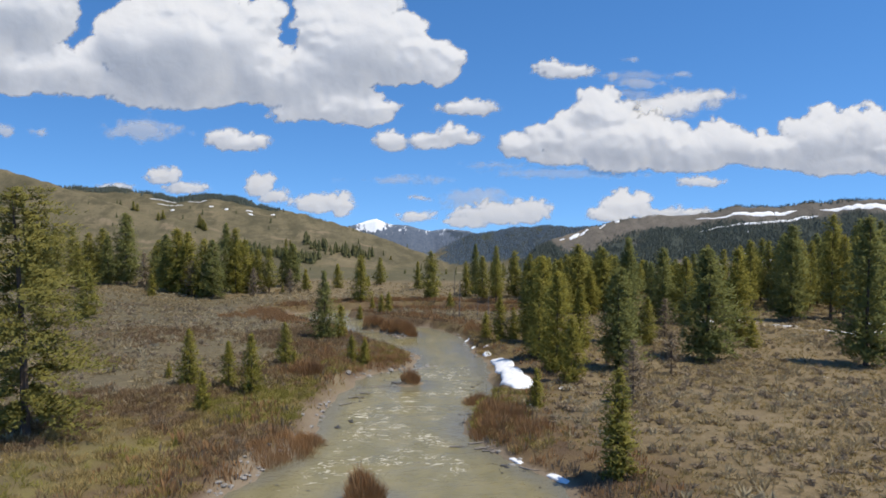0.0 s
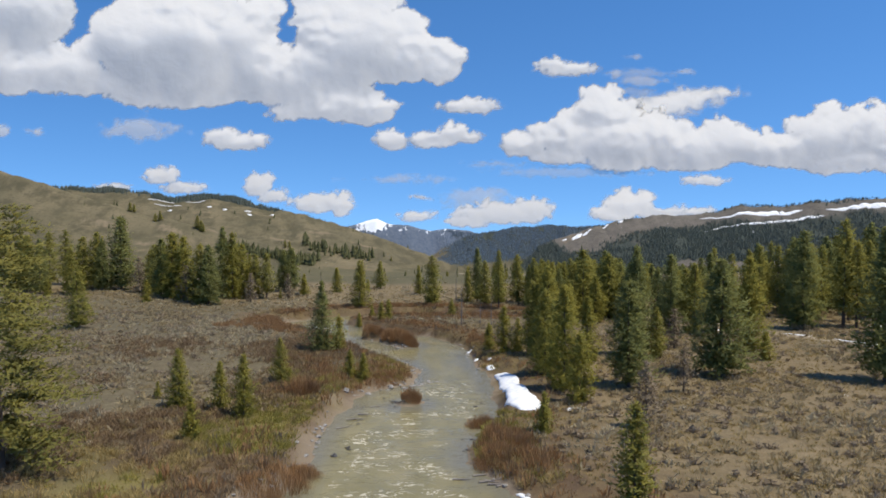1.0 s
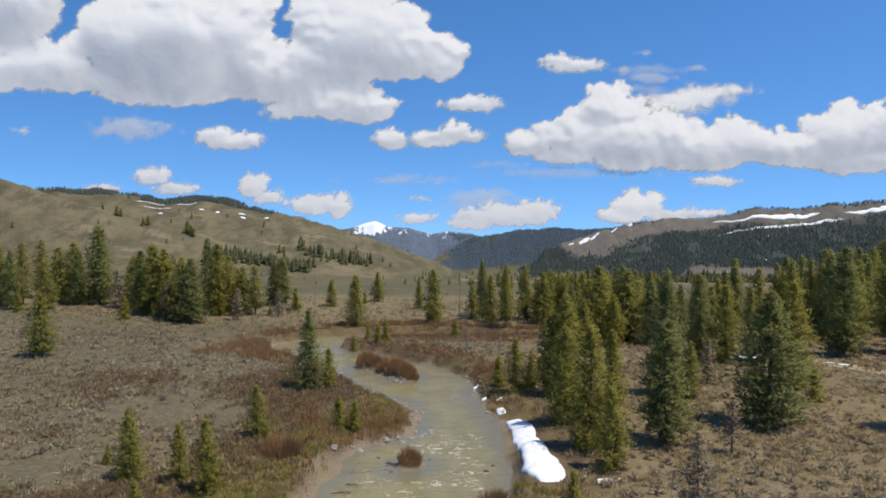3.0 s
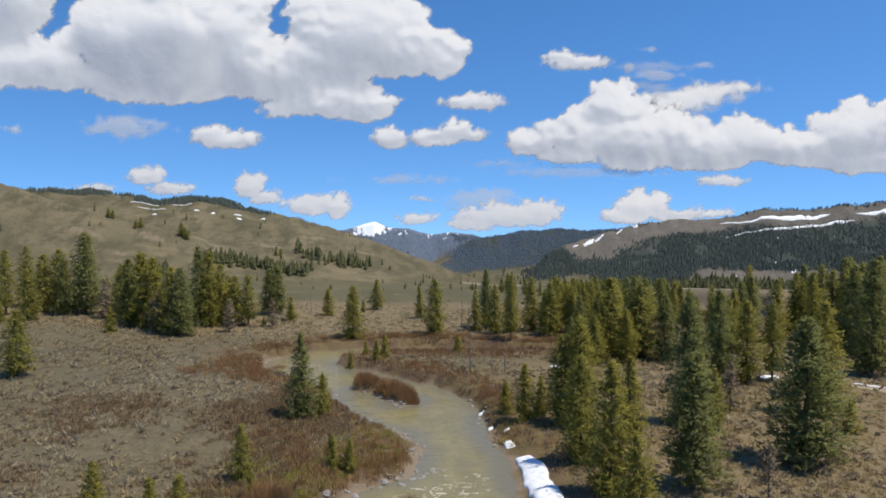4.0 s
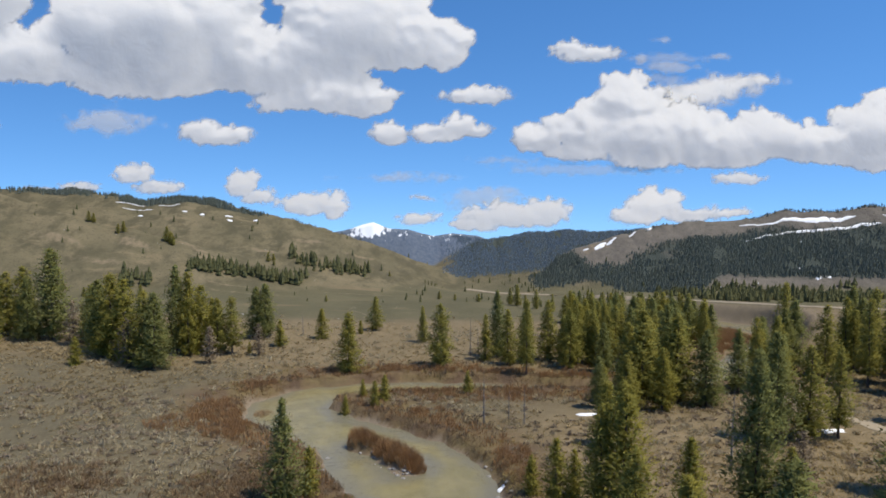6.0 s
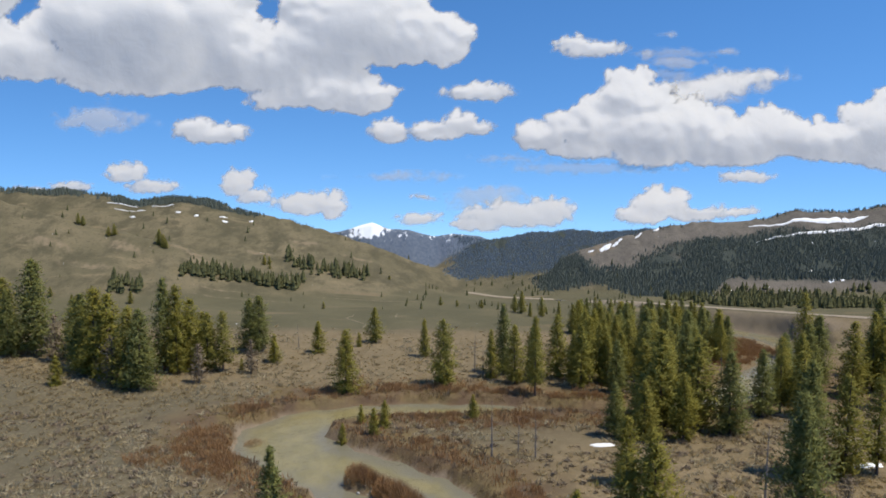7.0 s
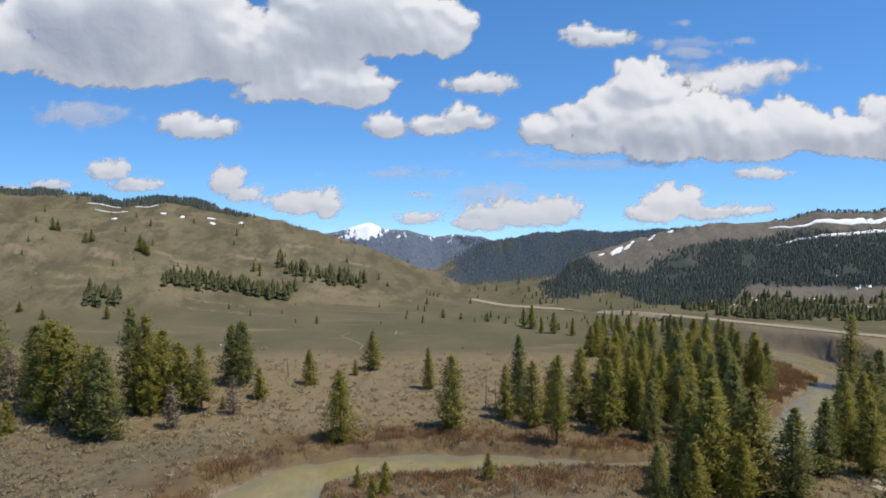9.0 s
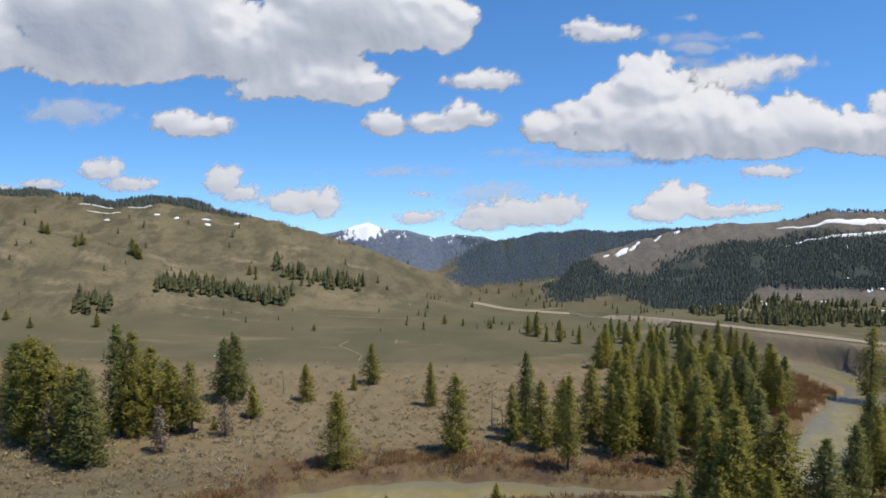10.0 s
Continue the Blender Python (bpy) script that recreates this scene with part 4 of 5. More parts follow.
def thicket(name, label, category, px, py, size, height, count, material, **kw):
    v, f = twigs_at(np.asarray(px, float), np.asarray(py, float), np.asarray(size, float), np.asarray(height, float), count, rng, **kw)
    return tagged(new(name, mesh_of(name, v, f, material)), label, category, kind="stuff")


def shrub(name, label, x, y, size, height, count, material, group, wide=0.012):
    """One shrub as a thing of its own: many twigs from one root."""
    v, f = twigs_at(np.array([x]), np.array([y]), np.array([size]), np.array([height]), count, rng, wide=wide)
    v = v - np.array([x, y, gz(x, y)])
    root = tagged(new(name), label, "shrub", group)
    part("twig_crown", mesh_of("twig_crown", v, f, material), root)
    root.location = (x, y, gz(x, y))
    return root


def scatter(count, x0, x1, y0, y1, test):
    px, py = rng.uniform(x0, x1, count), rng.uniform(y0, y1, count)
    d, wide = along(SNOW_BANK, px, py)
    ok = (rng.uniform(0, 1, count) < test(px, py)) & (d > wide * 1.3 + 0.7)
    return px[ok], py[ok]


# red willow round the island, the islets and along the shores
for x, y, s, h in [(-8.2, 129.3, 2.6, 1.7), (-6.6, 128.3, 2.2, 1.5), (-4.8, 126.2, 2.6, 1.8), (-3.4, 124.4, 2.8, 2.0), (-2.0, 122.6, 2.6, 1.9), (-1.2, 121.6, 1.8, 1.4), (-0.4, 87.9, 1.9, 1.4), (-2.4, 53.9, 2.2, 1.9),
                   (-8.6, 63.5, 3.0, 1.3), (-10.3, 61.5, 3.0, 1.2), (-7.8, 66.0, 2.4, 1.2), (6.3, 79.5, 2.2, 1.5), (6.8, 68.0, 3.0, 1.2), (8.4, 70.5, 3.0, 1.3), (7.4, 72.5, 2.6, 1.1), (-22.5, 142.5, 3, 1.6), (-12.0, 87.5, 3.0, 2.4)]:
    shrub("willow_shrub", "leafless red-brown willow shrub at the water's edge", x, y, s * 1.2, h, 1500, WILLOW, "willows on the shore", 0.0065)
for x, y, h in [(21.0, 74.5, 6.2), (29.2, 87.5, 5.0), (37.5, 114.0, 6.0), (-37.5, 165.5, 6.5), (-30.5, 171.0, 6.0), (-50.5, 163.5, 8.0), (-66.0, 176.0, 8.5)]:
    tree("bare", x, y, h)
# red willow beds beside the bend and on the spit
for bx, by, ax, ay, n in [(-28.0, 139.5, 4.0, 5.0, 95), (-25.0, 131.5, 3.6, 3.2, 60), (-31.0, 134.0, 4.5, 3.0, 45), (-4.0, 99.5, 3.0, 5.5, 75), (-9.5, 98.5, 3.5, 4.5, 50), (-14.0, 102.5, 4.0, 5.0, 40), (-0.5, 150.0, 4.5, 1.6, 35), (-26.0, 152.0, 3.0, 2.0, 30), (9.5, 122, 2.0, 6.0, 50), (67, 199, 2.6, 5.0, 70), (58, 190, 3.5, 5.0, 60), (66, 190.5, 4.0, 2.6, 90), (55, 178, 3.0, 3.0, 60), (7.5, 70.5, 2.8, 4.2, 60), (9.5, 66.0, 2.2, 2.6, 30), (-16, 161.8, 5.0, 1.8, 34), (-6, 163.2, 5.0, 1.8, 34), (4, 163.0, 5.0, 1.8, 34), (13, 161.5, 4.5, 1.8, 30), (22, 159.0, 4.0, 1.8, 26), (3.5, 146.0, 5.0, 2.6, 40), (0.5, 138.5, 4.0, 2.0, 30), (14, 147.5, 5.0, 2.5, 36), (61, 186, 4.5, 6.0, 150), (66, 192.5, 4.0, 4.5, 120), (57, 180, 3.5, 6.0, 90)]:
    a, q = rng.uniform(0, math.tau, n), np.sqrt(rng.uniform(0, 1, n))
    px, py = bx + np.cos(a) * q * ax, by + np.sin(a) * q * ay
    ok = bank(px, py) > 0.5
    thicket("willow_bed", "bed of low red-brown leafless willow", "shrubs", px[ok], py[ok], rng.uniform(1.0, 2.0, ok.sum()), rng.uniform(0.6, 1.3, ok.sum()), 40, WILLOW, wide=0.016)

px, py = scatter(16000, -46, 60, 50, 172, lambda x, y: smooth(9 + 5 * smooth(0, -10, x) * smooth(118, 105, y), 2.0, bank(x, y) + 3.5 * fbm(x * 0.1, y * 0.1, 3, 81)) * (bank(x, y) > 0.8) * smooth(0.0, 0.35, fbm(x * 0.09, y * 0.09, 3, 82) + 0.32) * 0.75)
cut = rng.uniform(0, 1, len(px)) < 0.62
thicket("willow_thicket", "low red-brown leafless willow thicket along the banks", "shrubs", px[cut], py[cut], rng.uniform(0.9, 2.0, cut.sum()), rng.uniform(0.5, 1.3, cut.sum()), 16, WILLOW)
thicket("brush_thicket", "grey-brown leafless brush along the banks", "shrubs", px[~cut], py[~cut], rng.uniform(0.8, 1.8, (~cut).sum()), rng.uniform(0.4, 1.0, (~cut).sum()), 16, WILLOW_GREY)
px, py = scatter(16000, -44, 34, 46, 170, lambda x, y: smooth(8, 2, np.abs(bank(x, y) - 2.5)) * (bank(x, y) > 0.4) * smooth(-0.1, 0.4, fbm(x * 0.12, y * 0.12, 3, 83)) * 0.6)
thicket("dry_grass", "golden dry grass along the river bank", "grass", px, py, rng.uniform(0.5, 1.2, len(px)), rng.uniform(0.3, 0.7, len(px)), 9, STRAW, wide=0.05)
px, py = scatter(9000, -40, 30, 116, 172, lambda x, y: (bank(x, y) > 0.25) * smooth(3.6, 1.6, bank(x, y) + 0.8 * fbm(x * 0.3, y * 0.3, 2, 88)) * 0.8)
thicket("shore_brush", "low brown leafless brush along the cut bank", "shrubs", px, py, rng.uniform(0.6, 1.3, len(px)), rng.uniform(0.3, 0.8, len(px)), 16, BRUSH_RED, wide=0.02)
px, py = scatter(1500, -44, 30, 52, 130, lambda x, y: smooth(16, 4, bank(x, y)) * (bank(x, y) > 2) * smooth(0.15, 0.4, fbm(x * 0.1, y * 0.1, 3, 84)) * 0.5)
thicket("green_brush", "low yellow-green brush among the willows", "shrubs", px, py, rng.uniform(0.7, 1.6, len(px)), rng.uniform(0.4, 1.0, len(px)), 18, GREENISH)

# sagebrush on the flats, thick near the walk and thinner beyond
def sage_test(x, y):
    d = bank(x, y)
    return (d > 3.0) * smooth(3 + 12 * smooth(0, -8, x) * smooth(82, 68, y), 9 + 14 * smooth(0, -8, x) * smooth(82, 68, y), d) * (1 - 0.15 * smooth(8, 18, x)) * smooth(-0.75, 0.15, fbm(x * 0.10, y * 0.10, 3, 85)) * smooth(212, 150, y)


def domes(name, label, category, px, py, radius, height, count, leaf, material, thin=0.16, upright=0.0):
    """Low rounded bushes: small leaves laid over a dome, facing out and up."""
    n = len(px)
    a, s = rng.uniform(0, math.tau, (n, count)), np.sqrt(rng.uniform(0, 1, (n, count)))
    out = np.stack([np.cos(a) * s, np.sin(a) * s, np.sqrt(1 - s * s) * 0.9 + 0.15], -1)
    q = rng.uniform(0.7, 1.08, (n, count))
    p = np.stack([px[:, None] + out[..., 0] * radius[:, None] * q, py[:, None] + out[..., 1] * radius[:, None] * q, ground_z(px, py)[:, None] + out[..., 2] * height[:, None] * q], -1)
    way = out * (1, 1, 0.8) + rng.normal(0, 0.40, out.shape) + np.array([0, 0, upright])
    way /= np.linalg.norm(way, axis=-1, keepdims=True)
    side = np.cross(way, rng.normal(0, 1, out.shape))
    side /= np.linalg.norm(side, axis=-1, keepdims=True)
    k = (leaf * rng.uniform(0.6, 1.4, (n, count)) * (radius[:, None] + 0.35))[..., None]
    v = np.stack([p - way * k * 0.6 + side * k * thin, p - way * k * 0.6 - side * k * thin, p + way * k * 0.4], 2)
    return tagged(new(name, mesh_of(name, v.reshape(-1, 3), np.arange(n * count * 3).reshape(-1, 3), material)), label, category, kind="stuff")


px, py = scatter(40000, -90, 88, 44, 212, sage_test)
size = 0.22 + 0.75 * rng.uniform(0, 1, len(px)) ** 2.6
keep = rng.uniform(0, 1, len(px)) < 1 - 0.2 * smooth(10, 16, px) * smooth(150, 130, py)
grey = fbm(px * 0.09, py * 0.09, 3, 130) + 0.25 * rng.normal(0, 1, len(px)) + 0.12 * smooth(4, -8, px) - 0.18 * smooth(4, 14, px) > 0.08
domes("sagebrush", "low brown sagebrush dotting the dry flat", "shrubs", px[keep & ~grey], py[keep & ~grey], size[keep & ~grey], size[keep & ~grey] * rng.uniform(0.4, 0.7, (keep & ~grey).sum()), 19, 0.55, SAGE, 0.15, 0.3)
domes("sagebrush", "low silvery grey-green sagebrush on the flat", "shrubs", px[keep & grey], py[keep & grey], size[keep & grey] * 1.1, size[keep & grey] * rng.uniform(0.4, 0.65, (keep & grey).sum()), 20, 0.55, SAGE_GREY, 0.15, 0.3)
px, py = scatter(5200, -90, 88, 44, 150, sage_test)
bx, by = scatter(9500, -48, -4, 58, 128, lambda x, y: sage_test(x, y) * smooth(-0.25, 0.2, fbm(x * 0.07, y * 0.07, 3, 120)) * smooth(-50, -30, x))
domes("dry_brush", "low reddish brown leafless brush on the flat", "shrubs", bx, by, rng.uniform(0.4, 1.0, len(bx)), rng.uniform(0.3, 0.7, len(bx)), 26, 0.45, BRUSH_RED, 0.08, 0.6)
domes("dry_brush", "low brown dead brush among the sage", "shrubs", px, py, rng.uniform(0.25, 0.8, len(px)), rng.uniform(0.15, 0.45, len(px)), 22, 0.6, WILLOW_GREY)
px, py = scatter(13000, -46, 12, 44, 118, lambda x, y: (bank(x, y) > 0.7 + 1.0 * smooth(2, -3, x)) * smooth(17 + 10 * smooth(0, -8, x) * smooth(84, 70, y), 5, bank(x, y)) * smooth(-12, -7, -x) * (0.45 + 0.5 * smooth(-0.1, 0.3, fbm(x * 0.1, y * 0.1, 3, 110))))
patch = fbm(px * 0.08, py * 0.08, 3, 111) + 0.09 * rng.normal(0, 1, len(px)) + 0.12 + 0.12 * smooth(-2, -12, px)
for name, label, pick, mat_, tall in (("bank_grass", "thick golden dry grass on the river bank", (patch > -0.12) & (patch < 0.16), STRAW, 0.5), ("bank_grass", "yellow-green spring grass on the river bank", patch >= 0.16, GREENISH, 0.42), ("bank_brush", "reddish brown low brush on the river bank", (patch <= -0.12) & (patch > -0.34), BRUSH_RED, 0.7), ("bank_brush", "grey-brown low brush on the river bank", patch <= -0.34, WILLOW_GREY, 0.6)):
    n = pick.sum()
    domes(name, label, "grass" if tall < 0.55 else "shrubs", px[pick], py[pick], rng.uniform(0.45, 1.0, n), rng.uniform(0.5, 1.1, n) * tall, 44, 0.42, mat_, 0.055, 0.7)
px, py = scatter(21000, -70, 80, 44, 200, lambda x, y: (bank(x, y) > 2.0) * smooth(-0.3, 0.3, fbm(x * 0.13, y * 0.13, 3, 86)) * 0.8)
thicket("bunch_grass", "tufts of dry straw-coloured bunch grass", "grass", px, py, rng.uniform(0.4, 1.0, len(px)), rng.uniform(0.12, 0.35, len(px)), 7, STRAW, wide=0.045)

px, py = scatter(15000, 8, 74, 44, 128, lambda x, y: (bank(x, y) > 2.5) * smooth(-0.4, 0.2, fbm(x * 0.2, y * 0.2, 3, 87)) * 0.85)
domes("bunch_grass", "low pale tufts of dry grass on the open ground", "grass", px, py, rng.uniform(0.2, 0.55, len(px)), rng.uniform(0.08, 0.24, len(px)), 9, 0.5, STRAW, 0.11, 0.8)


# ---- far woods ----
def far_trees(name, label, px, py, height, material, slim=0.22, tiers=((0.04, 0.66, 1.0), (0.42, 1.0, 0.62))):
    """Many small distant conifers in one mesh: ragged tiers of boughs each."""
    n, sides = len(px), 5
    turn = rng.uniform(0, math.tau, n)
    base = ground_z(px, py)
    vs, fs, at = [], [], 0
    for lo, hi, w in tiers:
        a = turn[:, None] + np.arange(sides) / sides * math.tau
        r = height[:, None] * slim * w * rng.uniform(0.65, 1.2, (n, sides))
        ring = np.stack([px[:, None] + np.cos(a) * r, py[:, None] + np.sin(a) * r, (base + height * lo)[:, None] + height[:, None] * rng.uniform(-0.07, 0.05, (n, sides))], -1)
        tip = np.stack([px, py, base + height * hi], -1)[:, None]
        vs.append(np.concatenate([ring, tip], 1).reshape(-1, 3))
        k = np.arange(n)[:, None] * (sides + 1) + at
        fs.append(np.stack([k + np.arange(sides), k + (np.arange(sides) + 1) % sides, np.broadcast_to(k + sides, (n, sides))], -1).reshape(-1, 3))
        at += n * (sides + 1)
    return tagged(new(name, mesh_of(name, np.concatenate(vs), np.concatenate(fs), material)), label, "trees", kind="stuff")


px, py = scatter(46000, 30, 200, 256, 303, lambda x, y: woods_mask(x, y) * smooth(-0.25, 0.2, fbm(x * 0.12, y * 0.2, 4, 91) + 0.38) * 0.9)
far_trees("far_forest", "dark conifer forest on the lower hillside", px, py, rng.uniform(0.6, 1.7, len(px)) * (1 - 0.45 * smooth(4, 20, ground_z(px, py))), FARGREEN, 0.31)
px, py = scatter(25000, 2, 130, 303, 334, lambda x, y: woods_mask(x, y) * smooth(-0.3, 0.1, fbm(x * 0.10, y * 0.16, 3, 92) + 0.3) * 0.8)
far_trees("far_forest", "hazy dark forest covering a distant hill", px, py, rng.uniform(0.5, 1.0, len(px)), FARHAZE, 0.32)
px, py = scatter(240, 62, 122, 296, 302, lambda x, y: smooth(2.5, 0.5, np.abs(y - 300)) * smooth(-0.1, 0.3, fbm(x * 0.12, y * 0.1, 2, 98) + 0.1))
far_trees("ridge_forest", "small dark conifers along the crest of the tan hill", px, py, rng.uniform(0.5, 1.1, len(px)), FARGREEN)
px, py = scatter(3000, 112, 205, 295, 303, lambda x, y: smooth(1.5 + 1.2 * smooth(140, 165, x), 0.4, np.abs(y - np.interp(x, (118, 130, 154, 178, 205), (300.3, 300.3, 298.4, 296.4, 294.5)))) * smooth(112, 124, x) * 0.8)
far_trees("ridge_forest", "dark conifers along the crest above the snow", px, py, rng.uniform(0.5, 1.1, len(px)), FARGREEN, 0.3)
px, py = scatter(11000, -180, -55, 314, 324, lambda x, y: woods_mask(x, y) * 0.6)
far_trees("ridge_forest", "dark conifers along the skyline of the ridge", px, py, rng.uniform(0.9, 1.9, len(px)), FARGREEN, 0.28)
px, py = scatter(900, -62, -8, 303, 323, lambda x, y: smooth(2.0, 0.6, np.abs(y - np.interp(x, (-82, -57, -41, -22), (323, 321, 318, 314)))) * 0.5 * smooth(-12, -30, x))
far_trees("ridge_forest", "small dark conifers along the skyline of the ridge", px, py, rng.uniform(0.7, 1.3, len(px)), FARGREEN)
# groves on the foot of the bare hill, and the scattered trees on it
FULL = ((0.03, 0.42, 0.9), (0.18, 0.66, 1.0), (0.42, 0.86, 0.78), (0.64, 1.0, 0.48))


def grove(label, count, x0, x1, y0, y1, low, high, line):
    """Trees sized small to fit the camera's view, close to a line across the slope."""
    px, py = scatter(count, x0, x1, y0, y1, lambda x, y: smooth(5.5, 2.0, np.abs(y - np.interp(x, *line) + 2.5 * fbm(x * 0.2, y * 0.2, 2, 97))))
    far_trees("hillside_grove", label, px, py, rng.uniform(low, high, len(px)), HILLGREEN, 0.26, FULL)


grove("close grove of small dark conifers on the hill foot", 190, -73, -53, 254, 270, 1.8, 4.2, ((-73, -64, -53), (258, 261, 264)))
grove("loose grove of small conifers on the hill foot", 70, -54, -39, 258, 268, 2.4, 4.8, ((-54, -39), (262.5, 264)))
grove("band of small conifers across the hill foot", 230, -48, -20, 268, 292, 2.2, 4.6, ((-48, -38, -27, -20), (288, 279, 279, 281)))
grove("small clump of low conifers on the hill foot", 18, -87, -79, 240, 247, 2.4, 4.6, ((-87, -79), (243, 244)))
px, py = scatter(420, -150, 0, 236, 316, lambda x, y: 0.18 + 0 * x)
far_trees("scattered_conifers", "lone small conifers dotting the bare hillside", px, py, rng.uniform(0.8, 2.6, len(px)), HILLGREEN)
px, py = scatter(420, -6, 66, 226, 304, lambda x, y: smooth(-0.1, 0.3, fbm(x * 0.07, y * 0.05, 2, 95)) * 0.6 * (along(ROAD, x, y)[0] > 3))
far_trees("scattered_conifers", "small dark conifers dotting the far meadow", px, py, rng.uniform(0.8, 2.4, len(px)), HILLGREEN)
px, py = scatter(3400, 70, 190, 238, 272, lambda x, y: smooth(-0.02, 0.25, fbm(x * 0.06, y * 0.12, 3, 96)) * 0.75 * (along(ROAD, x, y)[0] > 8))
far_trees("scattered_conifers", "clumps of dark conifers on the far meadow", px, py, rng.uniform(1.2, 3.2, len(px)), HILLGREEN, 0.3, ((0.03, 0.42, 0.9), (0.18, 0.66, 1.0), (0.42, 0.86, 0.78), (0.64, 1.0, 0.48)))
for x, y, h in [(-83.5, 270, 5.0), (-82.0, 269.3, 4.2), (-81.0, 268.6, 3.0), (-107.5, 269, 3.6), (-106.3, 269.5, 3.2), (-98.0, 268, 3.2), (-96.5, 268.5, 3.6), (-53.5, 279, 3.2), (-52, 280, 2.6), (-51, 276, 2.2), (-13.2, 281, 1.8), (-28, 236, 2.0), (-44.4, 226, 2.0),
                (-77.9, 235, 3.4), (-92, 233, 2.6), (3, 246, 2.6), (7.5, 244, 2.0), (14, 240, 2.4), (-99, 236, 2.8)]:
    tree("olive", x, y, h, 1.2)


# ---- snow ----
def snow_patch(x, y, rx, ry, turn, thick, seed, label, group, ragged=0.55):
    """A lens of old snow that lies on the ground with a ragged rim."""
    n, rings, c, s = 40, 7, math.cos(turn), math.sin(turn)
    a = np.arange(n) / n * math.tau
    rag = 1 + ragged * fbm(np.cos(a) * 1.8 + seed, np.sin(a) * 1.8, 5, seed, 0.6)
    v = []
    for k in range(rings + 1):
        q = (k / rings) * rag
        lx, ly = np.cos(a) * rx * q, np.sin(a) * ry * q
        gx_, gy_ = x + c * lx - s * ly, y + s * lx + c * ly
        top = thick * np.sqrt(np.clip(1 - (k / rings) ** 3, 0, 1)) * (0.8 + 0.4 * fbm(gx_ * 0.8, gy_ * 0.8, 3, seed))
        v.append(np.stack([gx_ - x, gy_ - y, np.maximum(ground_z(gx_, gy_), WATER_Z) - gz(x, y) + top - (0.12 if k == rings else 0)], -1))
    i = np.arange(n)
    f = [np.stack([k * n + i, k * n + (i + 1) % n, (k + 1) * n + (i + 1) % n, (k + 1) * n + i], -1) for k in range(rings)]
    ob = tagged(new("snow_patch", mesh_of("snow_patch", np.concatenate(v), np.concatenate(f), SNOW, flat=False)), label, "snow", group)
    ob.location = (x, y, gz(x, y))


def snow_bank(points, thick, label, seed=0):
    """A bank of old snow along the shore, rounded across and ragged at the rim: (x, y, half width)."""
    p = np.array(points)
    s = np.r_[0, np.cumsum(np.hypot(*np.diff(p[:, :2], axis=0).T))]
    q = np.arange(0, s[-1], 0.22)
    cx, cy, hw = (np.convolve(np.pad(np.interp(q, s, p[:, k]), 5, "edge"), np.ones(11) / 11, "valid") for k in range(3))
    tx, ty = np.gradient(cx), np.gradient(cy)
    L = np.hypot(tx, ty)
    rows = []
    for o in (-1.0, -0.94, -0.8, -0.55, -0.25, 0.0, 0.25, 0.55, 0.8, 0.94, 1.0):
        w = hw * (1 + 0.4 * fbm(q * 0.3, q * 0 + 3 * np.sign(o), 4, seed + 3, 0.6)) * o
        x, y = cx - ty / L * w, cy + tx / L * w
        top = thick * np.clip(hw / 0.6, 0.25, 1) * (1 - abs(o) ** 4) * (0.9 + 0.35 * fbm(x * 0.35, y * 0.35, 3, seed + 5))
        ends = smooth(0, 1.6, np.minimum(q, q[-1] - q))
        rows.append(np.stack([x, y, np.maximum(ground_z(x, y), WATER_Z + 0.05) + (0.07 + top) * ends - 0.3 * (1 - ends) - (0.3 if abs(o) == 1 else 0)], -1))
    tagged(new("snow_patch", mesh_of("snow_patch", np.concatenate(rows), grid_faces(len(q), 11), SNOW, flat=False)), label, "snow", "snow on the shore")


snow_bank(SNOW_BANK, 0.3, "melting white snow bank on the river shore", 1)
snow_bank([(9.9, 102.8, 0.2), (9.7, 104.4, 0.75), (9.2, 106.6, 0.2)], 0.28, "small remnant of a melting snow bank on the shore", 2)
snow_bank([(7.4, 63.5, 0.06), (8.1, 62.2, 0.24), (8.9, 61.0, 0.16), (9.5, 60.2, 0.05)], 0.05, "thin dirty rim of snow under the cut bank", 3)
snow_bank([(9.7, 59.9, 0.05), (10.5, 58.7, 0.36), (11.3, 57.5, 0.26), (12.2, 56.4, 0.05)], 0.07, "thin dirty rim of snow under the cut bank", 4)
k = 8
for x, y, rx, ry, turn, th in [(7.6, 116.6, 0.6, 0.35, 1.0, 0.2), (16.2, 81.0, 1.2, 0.45, 0.2, 0.16), (21.5, 138.2, 1.6, 0.6, 0.1, 0.2), (8.2, 110.5, 0.5, 0.3, 1.2, 0.2), (9.8, 108.2, 0.4, 0.3, 0.4, 0.2)]:
    snow_patch(x, y, rx, ry, turn, th, k, "small melting snow patch beside the river", "snow on the shore", 0.4)
    k += 1
for x, y, rx, ry, turn in [(67.6, 117.5, 4.0, 0.45, -1.1), (62, 126, 2.5, 0.3, -0.8), (70, 106, 3.0, 0.4, -1.2), (72, 118, 5, 2, 0.2), (79, 128, 4, 2, 0.6), (84, 136, 5, 2, 0.3), (88, 122, 4, 2, 0.8), (50, 131, 2.5, 0.8, 0.1)  ]:
    snow_patch(x, y, rx, ry, turn, 0.25, k, "thin patch of old snow under the trees", "snow under the trees")
    k += 1
